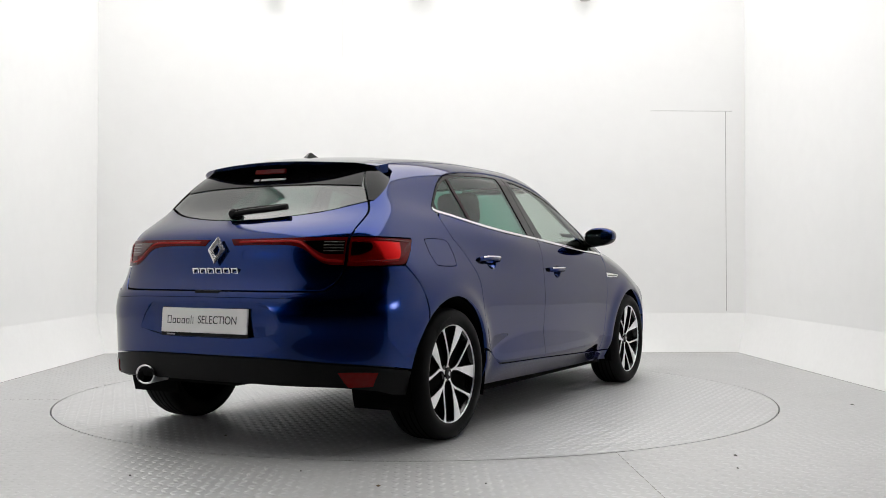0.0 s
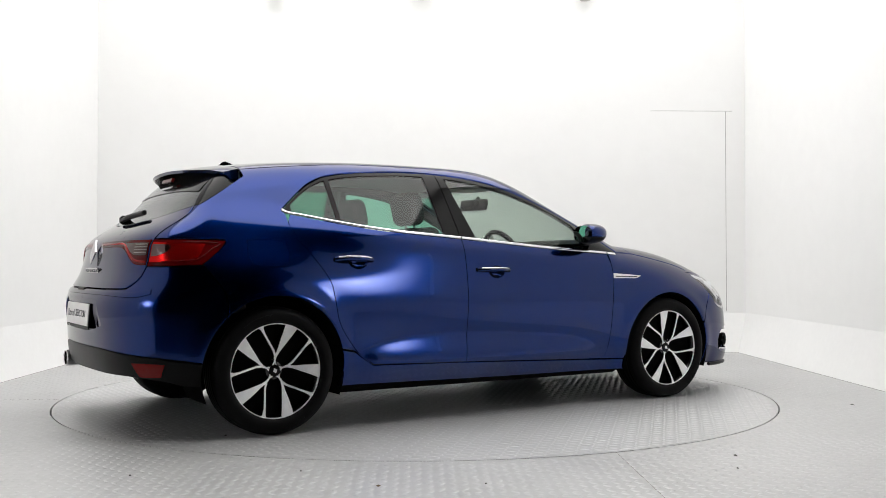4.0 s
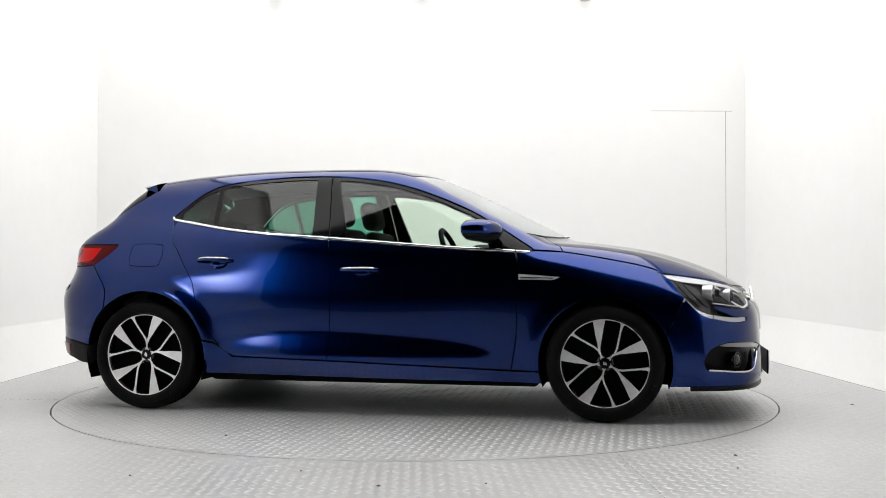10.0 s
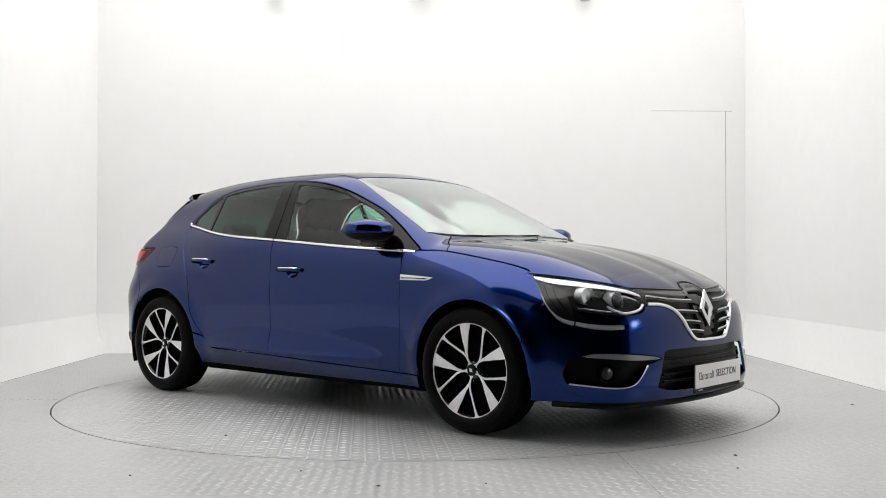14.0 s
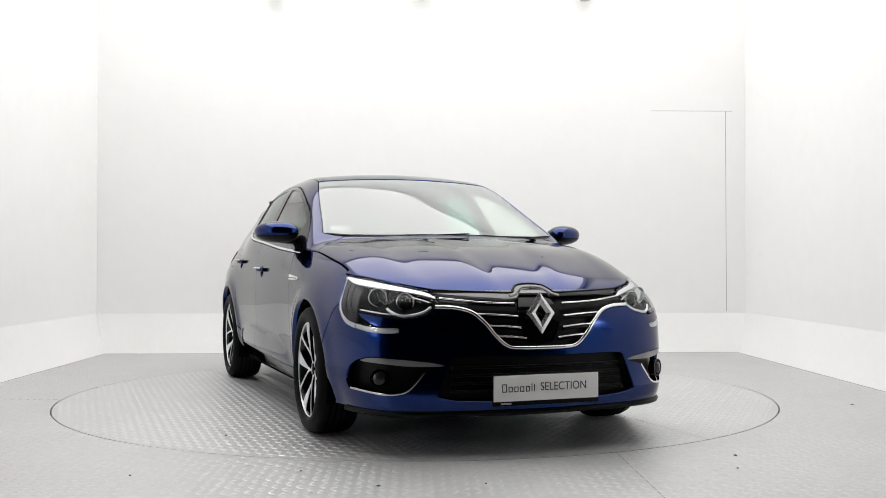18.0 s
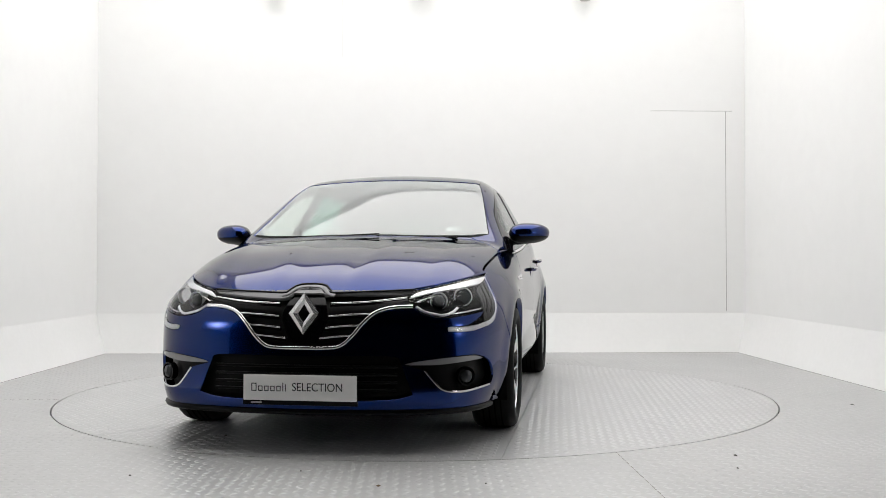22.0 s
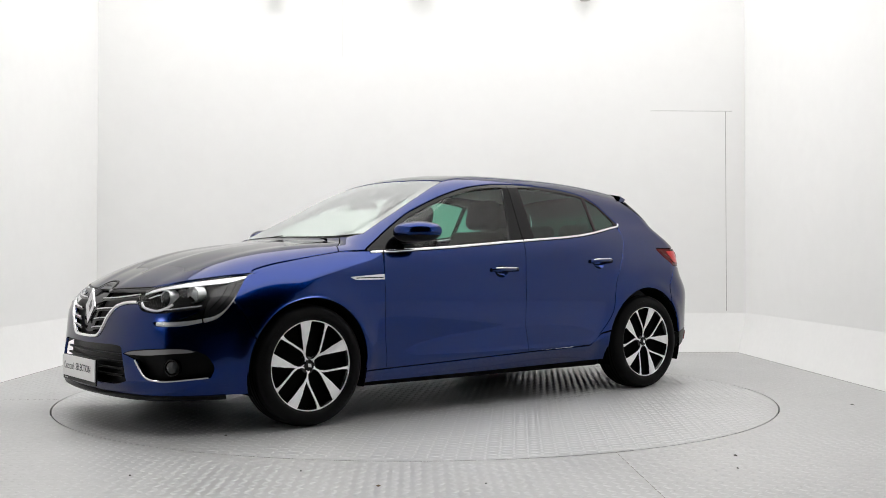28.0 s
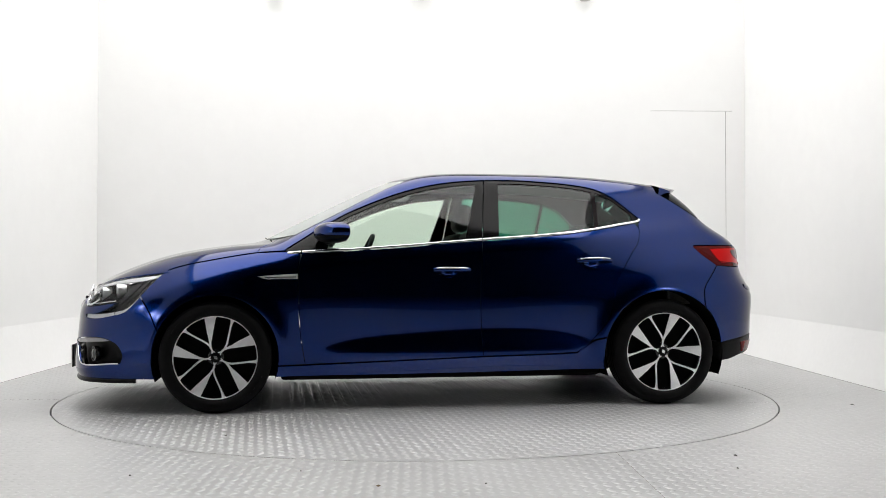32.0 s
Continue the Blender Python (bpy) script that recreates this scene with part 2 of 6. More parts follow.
STEP = 0.02


def sheet(f, u0, u1, v0, v1, su=1.5, sv=1.5):
    """A field sampled on a 2 cm net, softened and read back by cubic B-splines, so that its highlights flow."""
    us, vs = np.arange(u0, u1 + STEP, STEP), np.arange(v0, v1 + STEP, STEP)
    g = f(*np.meshgrid(us, vs, indexing="ij"))
    if su:
        g = blur(blur(g, su, 0), sv, 1)

    def read(u, v):
        a = np.clip((u - u0) / STEP, 1, len(us) - 3.001)
        b = np.clip((v - v0) / STEP, 1, len(vs) - 3.001)
        i, j = a.astype(int), b.astype(int)
        a, b = a - i, b - j
        wa = ((1 - a) ** 3 / 6, (3 * a ** 3 - 6 * a * a + 4) / 6, (-3 * a ** 3 + 3 * a * a + 3 * a + 1) / 6, a ** 3 / 6)
        wb = ((1 - b) ** 3 / 6, (3 * b ** 3 - 6 * b * b + 4) / 6, (-3 * b ** 3 + 3 * b * b + 3 * b + 1) / 6, b ** 3 / 6)
        return sum(wa[m] * wb[n] * g[i + m - 1, j + n - 1] for m in range(4) for n in range(4))
    return read


# lines along the flank: height and half width by station
XS = (-2.15, -1.75, -1.33, -0.9, -0.2, 0.4, 0.85, 1.33, 1.7, 2.2)
belt_z = spline((-2.15, -1.75, -1.33, -1.2, -0.86, -0.26, 0.25, 0.56, 0.92, 1.33, 1.7, 2.2),
                (1.14, 1.14, 1.135, 1.115, 1.056, 1.001, 0.96, 0.938, 0.916, 0.875, 0.82, 0.74))
rail_z = spline(XS, (1.30, 1.33, 1.38, 1.41, 1.425, 1.37, 1.20, 1.05, 0.97, 0.88))
FLANK = (
    (lambda x: 0.10 + 0 * x, spline(XS, (0.72, 0.76, 0.78, 0.76, 0.76, 0.76, 0.76, 0.79, 0.77, 0.67))),
    (lambda x: 0.20 + 0 * x, spline(XS, (0.76, 0.80, 0.83, 0.81, 0.81, 0.81, 0.81, 0.84, 0.82, 0.72))),
    (lambda x: 0.33 + 0 * x, spline(XS, (0.81, 0.86, 0.885, 0.864, 0.861, 0.861, 0.864, 0.885, 0.86, 0.76))),
    (lambda x: 0.53 + 0 * x, spline(XS, (0.82, 0.875, 0.892, 0.880, 0.879, 0.879, 0.881, 0.891, 0.87, 0.77))),
    (lambda x: 0.655 + 0 * x, spline(XS, (0.81, 0.873, 0.895, 0.888, 0.886, 0.887, 0.889, 0.892, 0.86, 0.755))),
    (lambda x: np.minimum(0.80, belt_z(x) - 0.12), spline(XS, (0.79, 0.855, 0.886, 0.879, 0.878, 0.880, 0.882, 0.878, 0.83, 0.72))),
    (lambda x: belt_z(x) - 0.058, spline(XS, (0.64, 0.70, 0.745, 0.830, 0.866, 0.871, 0.869, 0.846, 0.795, 0.70))),
    (belt_z, spline(XS, (0.60, 0.66, 0.695, 0.79, 0.838, 0.848, 0.845, 0.815, 0.77, 0.68))),
    (rail_z, spline(XS, (0.54, 0.555, 0.56, 0.59, 0.605, 0.625, 0.68, 0.70, 0.66, 0.56))),
)


def flank(x, z):
    zs = np.stack([np.broadcast_to(a(x), x.shape) for a, b in FLANK])
    ys = np.stack([b(x) for a, b in FLANK])
    out = ys[0] + (z - zs[0]) * (ys[1] - ys[0]) / (zs[1] - zs[0])
    for i in range(1, len(FLANK)):
        s = (ys[i] - ys[i - 1]) / (zs[i] - zs[i - 1])
        out = np.where(z >= zs[i - 1], ys[i - 1] + (z - zs[i - 1]) * s, out)
    return out


side_sheet = sheet(flank, -2.3, 2.4, 0.0, 1.7, 2.0, 1.5)
WHEELS = (1.3345, -1.3345)
ARCH = {1.3345: 0.353, -1.3345: 0.372}


door_crease = spline((-1.1, -0.92, -0.72, -0.48, -0.1, 0.24, 0.63, 0.80, 1.0), (0.33, 0.385, 0.435, 0.462, 0.460, 0.440, 0.395, 0.350, 0.29))


def half_width(x, z):
    w = side_sheet(x, z)
    for c in WHEELS:
        r = np.hypot(x - c, z - 0.318)
        # flared lip round the wheel opening
        w = w + 0.015 * np.exp(-((r - ARCH[c] - 0.01) / 0.055) ** 2) * (r > 0.1)
    # the doors kick out again below a curved crease
    d = z - door_crease(x)
    on = 1 / (1 + np.exp((np.abs(x + 0.06) - 0.80) / 0.04))
    below = 0.006 * np.logaddexp(0, -d / 0.006)
    kick = np.minimum(below, np.maximum(door_crease(x) - 0.325, 0) + 0.002) * np.clip((z - 0.20) / 0.11, 0, 1)
    return w + on * 0.24 * kick


roof_line = spline((-2.2, -1.9, -1.6, -1.45, -1.1, -0.75, -0.4, -0.07, 0.12, 0.30, 0.6, 0.9, 1.12),
                   (1.22, 1.29, 1.362, 1.392, 1.432, 1.449, 1.452, 1.448, 1.432, 1.388, 1.256, 1.108, 0.995))
hood_line = spline((0.7, 1.05, 1.3, 1.47, 1.65, 1.82, 2.0, 2.1, 2.2, 2.4),
                   (1.04, 1.005, 0.970, 0.945, 0.910, 0.858, 0.785, 0.735, 0.675, 0.54))
swept = spline((-2.3, -1.6, -0.6, 0.1, 0.6, 1.1, 1.6, 2.3), (0, 0, 0, 0.08, 0.20, 0.22, 0.24, 0.30))
crown = spline((-2.3, -1.6, -0.6, 0.1, 0.6, 1.1, 1.6, 2.3), (0.17, 0.16, 0.12, 0.11, 0.08, 0.05, 0.05, 0.04))


def top_raw(x, y):
    xx = x + swept(x) * y * y
    up = np.maximum(hood_line(xx), np.where(xx < 1.2, roof_line(np.minimum(xx, 1.2)), 0))
    up = np.where(xx < 0.7, roof_line(xx), up)
    # two raised ribs run along each half of the hood
    on = 1 / (1 + np.exp(-(xx - 1.25) / 0.05))
    for rib, h, fade in ((0.17 + 0.10 * (1.9 - xx), 0.010, 0.6), (0.52 + 0.10 * (1.8 - xx), 0.007, 0.25)):
        d = np.abs(y) - rib
        up = up + on * h / (1 + np.exp(-d / 0.012)) * np.exp(-np.maximum(d, 0) / fade)
    return up - crown(x) * y * y


top = sheet(top_raw, -2.3, 2.5, -1.0, 1.0, 1.1, 1.1)
nose_line = spline((0.0, 0.17, 0.21, 0.30, 0.40, 0.50, 0.60, 0.70, 0.76, 0.84, 1.2),
                   (2.08, 2.19, 2.215, 2.225, 2.215, 2.205, 2.195, 2.165, 2.12, 2.04, 1.6))


def nose_raw(y, z):
    a = np.abs(y)
    return nose_line(z) - 0.17 * a ** 2 - 0.62 * a ** 6


nose = sheet(nose_raw, -1.1, 1.1, -0.1, 1.3, 1.5, 1.0)
tail_line = spline((0.0, 0.2, 0.30, 0.42, 0.55, 0.70, 0.745, 0.80, 0.90, 0.985, 1.04, 1.10, 1.20, 1.30, 1.40, 1.6),
                   (-1.95, -2.03, -2.075, -2.095, -2.102, -2.09, -2.06, -2.03, -2.005, -1.975, -1.90, -1.80, -1.70, -1.60, -1.52, -1.36))


def tail_raw(y, z):
    a = np.abs(y)
    return tail_line(z) + 0.13 * a ** 2 + 0.55 * a ** 6


tail = sheet(tail_raw, -1.1, 1.1, -0.1, 1.7, 1.5, 0.9)


def smax(a, b, k):
    h = np.maximum(k - np.abs(a - b), 0)
    return np.maximum(a, b) + h * h / (4 * k)


def inside(x, y, z):
    """Below zero within the body."""
    y = np.abs(y)
    s = (y - half_width(x, z)) * 0.92
    u = (z - top(x, y)) * 0.9
    g = smax(s, u, 0.10 + 0.06 / (1 + np.exp(-(x - 1.1) / 0.1)))
    g = smax(g, (x - nose(y, z)) * 0.85, 0.10)
    g = smax(g, (tail(y, z) - x) * 0.85, 0.07)
    return g


def cast(p, d, far=1.6):
    """From points p inside the body along d: where they leave it."""
    p, d = np.asarray(p, float), np.asarray(d, float)
    lo, hi = np.zeros(len(p)), np.full(len(p), far)
    for _ in range(30):
        m = (lo + hi) / 2
        q = p + d * m[:, None]
        out = inside(q[:, 0], q[:, 1], q[:, 2]) > 0
        lo, hi = np.where(out, lo, m), np.where(out, m, hi)
    return p + d * hi[:, None]


def normals_at(p):
    e = 0.004
    g = np.stack([inside(*(p + e * np.eye(3)[i]).T) - inside(*(p - e * np.eye(3)[i]).T) for i in range(3)], 1)
    return g / np.linalg.norm(g, axis=1)[:, None]


def from_view(view, ab):
    """Points drawn in side (x, z), top (x, y), front or rear (y, z) view, laid on the body."""
    ab = np.asarray(ab, float)
    a, b, o = ab[:, 0], ab[:, 1], np.zeros(len(ab))
    if view == "side":
        return cast(np.stack([a, o, b], 1), np.stack([o, o + 1, o], 1), 1.2)
    if view == "top":
        return cast(np.stack([a, b, o + 0.45], 1), np.stack([o, o, o + 1], 1), 1.2)
    if view == "front":
        return cast(np.stack([o + 1.0, a, b], 1), np.stack([o + 1, o, o], 1), 1.5)
    return cast(np.stack([o - 1.0, a, b], 1), np.stack([o - 1, o, o], 1), 1.5)


# charts of the body: flat coordinates in which panels are cut
def to_chart(chart, p):
    x, y, z = p.T
    if chart == "roll":
        return np.stack([x, np.arctan2(z - 0.7, y) * 0.8], 1)
    if chart == "top":
        return np.stack([x, y], 1)
    if chart == "front":
        return np.stack([np.arctan2(y, x - 1.3) * 0.85, z], 1)
    return np.stack([np.arctan2(y, -1.1 - x) * 0.85, z], 1)


def on_chart(chart, uv):
    u, v = np.asarray(uv, float).T
    o = np.zeros(len(u))
    if chart == "roll":
        return cast(np.stack([u, o, o + 0.7], 1), np.stack([o, np.cos(v / 0.8), np.sin(v / 0.8)], 1))
    if chart == "top":
        return cast(np.stack([u, v, o + 0.45], 1), np.stack([o, o, o + 1], 1))
    if chart == "front":
        return cast(np.stack([o + 1.3, o, v], 1), np.stack([np.cos(u / 0.85), np.sin(u / 0.85), o], 1))
    return cast(np.stack([o - 1.1, o, v], 1), np.stack([-np.cos(u / 0.85), np.sin(u / 0.85), o], 1))


# ---- panels cut from the body form ----
def outline(pieces, mirror=False, step=0.025):
    """A closed loop on the body from curves drawn in the views; mirrored about the car's middle when asked."""
    out = []
    for view, pts in pieces:
        c = bend(pts)
        dense = [c[0]]
        for a, b in zip(c, c[1:]):
            k = max(1, int(np.ceil(np.linalg.norm(b - a) / step)))
            dense += [a + (b - a) * (i + 1) / k for i in range(k)]
        q = from_view(view, dense)
        if out and np.linalg.norm(out[-1] - q[0]) < 0.006:
            q = q[1:]
        out += list(q)
    if np.linalg.norm(out[0] - out[-1]) < 0.006:
        out.pop()
    if mirror:
        back = [p * (1, -1, 1) for p in reversed(out) if abs(p[1]) > 0.004]
        out = out + back
    return np.array(out)


def ellipse_on(view, a, b, ra, rb, n=28):
    t = np.linspace(0, 2 * np.pi, n, endpoint=False)
    return from_view(view, np.stack([a + ra * np.cos(t), b + rb * np.sin(t)], 1))


def inset(uv, d):
    a, b = np.roll(uv, 1, 0), np.roll(uv, -1, 0)
    t = b - a
    t /= np.maximum(np.linalg.norm(t, axis=1), 1e-9)[:, None]
    area = np.sum(uv[:, 0] * b[:, 1] - b[:, 0] * uv[:, 1])
    return uv + np.stack([-t[:, 1], t[:, 0]], 1) * (d if area > 0 else -d)


def panel(name, loop, chart, mat, parent, label="", holes=(), gap=0.0022, flange=0.014, lift=0.0, net=0.03, right=False, both=False):
    """A sheet of the body inside a loop, with a turned edge. right: the mirrored one; lift: height over the body, a number or f(points)."""
    bm = bmesh.new()
    edges = []
    for k, lp in enumerate((loop, *holes)):
        uv = inset(to_chart(chart, lp), gap if k == 0 else -gap)
        vs = [bm.verts.new((u, v, 0)) for u, v in uv]
        edges += [bm.edges.new((vs[i], vs[(i + 1) % len(vs)])) for i in range(len(vs))]
    bmesh.ops.triangle_fill(bm, use_beauty=True, use_dissolve=False, edges=edges)
    lo = np.min([v.co[:2] for v in bm.verts], 0)
    hi = np.max([v.co[:2] for v in bm.verts], 0)
    for ax in (0, 1):
        k = int((hi[ax] - lo[ax]) / (net if np.isscalar(net) else net[ax]))
        for i in range(1, k + 1):
            co, no = [0, 0, 0], [0, 0, 0]
            co[ax], no[ax] = lo[ax] + (i - 0.5) * (hi[ax] - lo[ax]) / max(k, 1), 1
            bmesh.ops.bisect_plane(bm, geom=bm.verts[:] + bm.edges[:] + bm.faces[:], dist=1e-5, plane_co=co, plane_no=no)
    bm.verts.index_update()
    uv = np.array([v.co[:2] for v in bm.verts])
    p = on_chart(chart, uv)
    nrm = normals_at(p)
    up = lift(p) if callable(lift) else np.full(len(p), float(lift))
    p = p + nrm * up[:, None]
    faces = [[v.index for v in f.verts] for f in bm.faces]
    rim = [(e.verts[0].index, e.verts[1].index, e.link_faces[0]) for e in bm.edges if len(e.link_faces) == 1]
    if callable(lift):
        acc = np.zeros_like(p)
        for f in faces:
            c = np.cross(p[f[1]] - p[f[0]], p[f[2]] - p[f[0]])
            if np.dot(c, nrm[f[0]]) < 0:
                c = -c
            acc[f] += c
        nrm = acc / np.maximum(np.linalg.norm(acc, axis=1), 1e-12)[:, None]
    verts, norms = [*p], [*nrm]
    good = []
    for f in faces:
        c = np.cross(p[f[1]] - p[f[0]], p[f[2]] - p[f[0]])
        good.append(f if np.dot(c, nrm[f[0]]) > 0 else f[::-1])
    if flange:
        for i, j, fc in rim:
            k = len(verts)
            mid = np.array([bm_v for bm_v in p[[v.index for v in fc.verts]]]).mean(0)
            out = np.cross(p[j] - p[i], nrm[i])
            out /= max(np.linalg.norm(out), 1e-9)
            if np.dot(out, mid - p[i]) > 0:
                out = -out
            verts += [p[i], p[j], p[j] - nrm[j] * flange, p[i] - nrm[i] * flange]
            soft = (out + nrm[i]) / np.linalg.norm(out + nrm[i])
            norms += [soft, soft, out, out]
            q = [k, k + 1, k + 2, k + 3]
            c = np.cross(verts[k + 1] - verts[k], verts[k + 2] - verts[k])
            good.append(q if np.dot(c, out) > 0 else q[::-1])
    bm.free()
    verts, norms = np.array(verts), np.array(norms)
    if right:
        verts, norms = verts * (1, -1, 1), norms * (1, -1, 1)
        good = [f[::-1] for f in good]
    return part(name, mesh_of(name, verts, good, mat, True, norms), mat, parent, label)


def ribbon(name, view, pts, width, mat, parent, height=0.006, label="", right=False, mirror=False, taper=False, lift=0.0):
    """A raised strip along a curve on the body."""
    c = bend(pts, 8)
    p = from_view(view, c)
    if mirror:
        p = np.concatenate([p[::-1] * (1, -1, 1), p[1:] if abs(p[0][1]) < 1e-6 else p])
    n = normals_at(p)
    p = p + n * lift
    t = np.gradient(p, axis=0)
    t /= np.linalg.norm(t, axis=1)[:, None]
    s = np.cross(n, t)
    s /= np.linalg.norm(s, axis=1)[:, None]
    w = np.full(len(p), width / 2)
    if taper:
        w = w * np.clip(np.minimum(np.arange(len(p)), np.arange(len(p))[::-1]) / 4 + 0.25, 0, 1)
    verts, faces = [], []
    prof = ((-1, -0.5), (-0.9, 0.7), (-0.5, 1.0), (0.5, 1.0), (0.9, 0.7), (1, -0.5))
    for i in range(len(p)):
        for a, h in prof:
            verts.append(p[i] + s[i] * w[i] * a + n[i] * height * h)
    m = len(prof)
    for i in range(len(p) - 1):
        for k in range(m - 1):
            faces.append([i * m + k, i * m + k + 1, (i + 1) * m + k + 1, (i + 1) * m + k])
    faces += [list(range(m)), list(range((len(p) - 1) * m, len(p) * m))[::-1]]
    if right:
        verts = [v * (1, -1, 1) for v in verts]
    bm = bmesh.new()
    vs = [bm.verts.new(v) for v in verts]
    for f in faces:
        bm.faces.new([vs[i] for i in f])
    bmesh.ops.recalc_face_normals(bm, faces=bm.faces[:])
    return part(name, shade(bm, 60), mat, parent, label)


def arc(c, r, a0, a1, n=24):
    """Part of a wheel opening, degrees from the car's nose upward."""
    return [(c + r * math.cos(radians(a0 + (a1 - a0) * i / n)), 0.318 + r * math.sin(radians(a0 + (a1 - a0) * i / n))) for i in range(n + 1)]


def belt(x0, x1, dz, n=9):
    return [(x0 + (x1 - x0) * i / n, float(belt_z(x0 + (x1 - x0) * i / n)) + dz) for i in range(n + 1)]


def arch_angle(r, z):
    return math.degrees(math.asin((z - 0.318) / r))


# ---- the room ----
def room():
    floor = tagged(new("floor"), "grey steel tread plate floor round the turntable", "floor", kind="structure")
    n = 180
    ring = [(2.258 * math.cos(2 * math.pi * i / n), 2.258 * math.sin(2 * math.pi * i / n)) for i in range(n)]
    bm = bmesh.new()
    inner = [bm.verts.new((a, b, 0)) for a, b in ring]
    low = [bm.verts.new((a, b, -0.04)) for a, b in ring]
    outer = [bm.verts.new((a, b, 0)) for a, b in ((ROOM_X0, ROOM_Y0 - 0.2), (ROOM_X1, ROOM_Y0 - 0.2), (ROOM_X1, ROOM_Y1), (ROOM_X0, ROOM_Y1))]
    es = [bm.edges.new((inner[i], inner[(i + 1) % n])) for i in range(n)] + [bm.edges.new((outer[i], outer[(i + 1) % 4])) for i in range(4)]
    bmesh.ops.triangle_fill(bm, use_beauty=True, edges=es)
    for i in range(n):
        bm.faces.new((inner[i], inner[(i + 1) % n], low[(i + 1) % n], low[i]))
    bmesh.ops.recalc_face_normals(bm, faces=bm.faces[:])
    part("floor_plate", bm, FLOOR_STEEL, floor)
    bm = bmesh.new()
    bmesh.ops.create_circle(bm, cap_ends=True, radius=2.6, segments=64, matrix=Matrix.Translation((0, 0, -0.045)))
    part("pit_bottom", bm, GAP, floor)
    for x0, x1, y0, y1 in ((0.888, 0.892, -4.2, -2.08), (-3.0, -2.26, -0.262, -0.258)):
        part("plate_joint", box(x0, x1, y0, y1, -0.002, 0.0008), SEAM, floor, "dark joint between floor plates")
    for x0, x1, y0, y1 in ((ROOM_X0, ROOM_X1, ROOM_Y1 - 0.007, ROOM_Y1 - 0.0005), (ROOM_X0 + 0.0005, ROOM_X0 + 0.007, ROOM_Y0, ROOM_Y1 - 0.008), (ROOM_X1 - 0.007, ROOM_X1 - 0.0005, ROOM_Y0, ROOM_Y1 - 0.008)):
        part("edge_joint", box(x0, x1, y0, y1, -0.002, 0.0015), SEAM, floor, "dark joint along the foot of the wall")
    return floor


def lugs(name, spots, turns, parent, size=0.025, wide=0.0088, high=0.0036, mat=None):
    base = np.array([(-size, 0, 0), (0, -wide, 0), (size, 0, 0), (0, wide, 0), (-size * 0.45, 0, high), (size * 0.45, 0, high)])
    c, s = np.cos(turns), np.sin(turns)
    x = base[None, :, 0] * c[:, None] - base[None, :, 1] * s[:, None] + spots[:, None, 0]
    y = base[None, :, 0] * s[:, None] + base[None, :, 1] * c[:, None] + spots[:, None, 1]
    z = np.broadcast_to(base[None, :, 2], x.shape)
    v = np.stack([x, y, z], 2).reshape(-1, 3)
    f = np.array([(0, 1, 4), (1, 2, 5), (1, 5, 4), (2, 3, 5), (3, 0, 4), (3, 4, 5)])
    f = (f[None] + 6 * np.arange(len(spots))[:, None, None]).reshape(-1, 3)
    me = bpy.data.meshes.new(name)
    me.vertices.add(len(v))
    me.vertices.foreach_set("co", v.ravel())
    me.loops.add(f.size)
    me.loops.foreach_set("vertex_index", f.ravel())
    me.polygons.add(len(f))
    me.polygons.foreach_set("loop_start", np.arange(len(f)) * 3)
    me.update(calc_edges=True)
    me.materials.append(mat or STEEL_LUG)
    ob = part(name, me, mat or STEEL_LUG, parent)
    return tagged(ob, kind="stuff")


def lattice(x0, x1, y0, y1, pitch, turn=0.0):
    """Staggered lugs that alternate by a right angle, on a net turned by an angle."""
    r = max(abs(x0), abs(x1), abs(y0), abs(y1)) * 1.5
    k = int(r / pitch)
    i, j = np.meshgrid(np.arange(-k, k + 1), np.arange(-k, k + 1), indexing="ij")
    a, b = i.ravel() * pitch, j.ravel() * pitch
    kind = (i.ravel() + j.ravel()) % 2
    c, s = math.cos(turn), math.sin(turn)
    p = np.stack([a * c - b * s, a * s + b * c], 1)
    t = turn + math.pi / 4 + kind * math.pi / 2
    on = (p[:, 0] > x0) & (p[:, 0] < x1) & (p[:, 1] > y0) & (p[:, 1] < y1)
    return p[on], t[on]


def floor_lugs(floor):
    p, t = lattice(ROOM_X0 + 0.03, ROOM_X1 - 0.03, -4.2, ROOM_Y1 - 0.03, 0.045, 0.0)
    on = np.hypot(p[:, 0], p[:, 1]) > 2.29
    p, t = p[on], t[on]
    near = (p[:, 1] < -2.55) & (p[:, 1] > -3.05) & (np.abs(p[:, 0] - 0.05) < 0.58)
    lugs("tread_pattern", p[~near], t[~near], floor, high=0.0030, mat=FLOOR_LUG)
    one = None
    for (x, y), a in zip(p[near], t[near]):
        if one is None:
            one = lugs("tread_lug", np.zeros((1, 2)), np.zeros(1), floor, high=0.0030, mat=FLOOR_LUG).data
            bpy.data.objects.remove(bpy.data.objects["tread_lug"])
        ob = new("tread_lug", one)
        ob.parent = floor
        ob.matrix_basis = pose(x, y, 0, 0, 0, math.degrees(a))


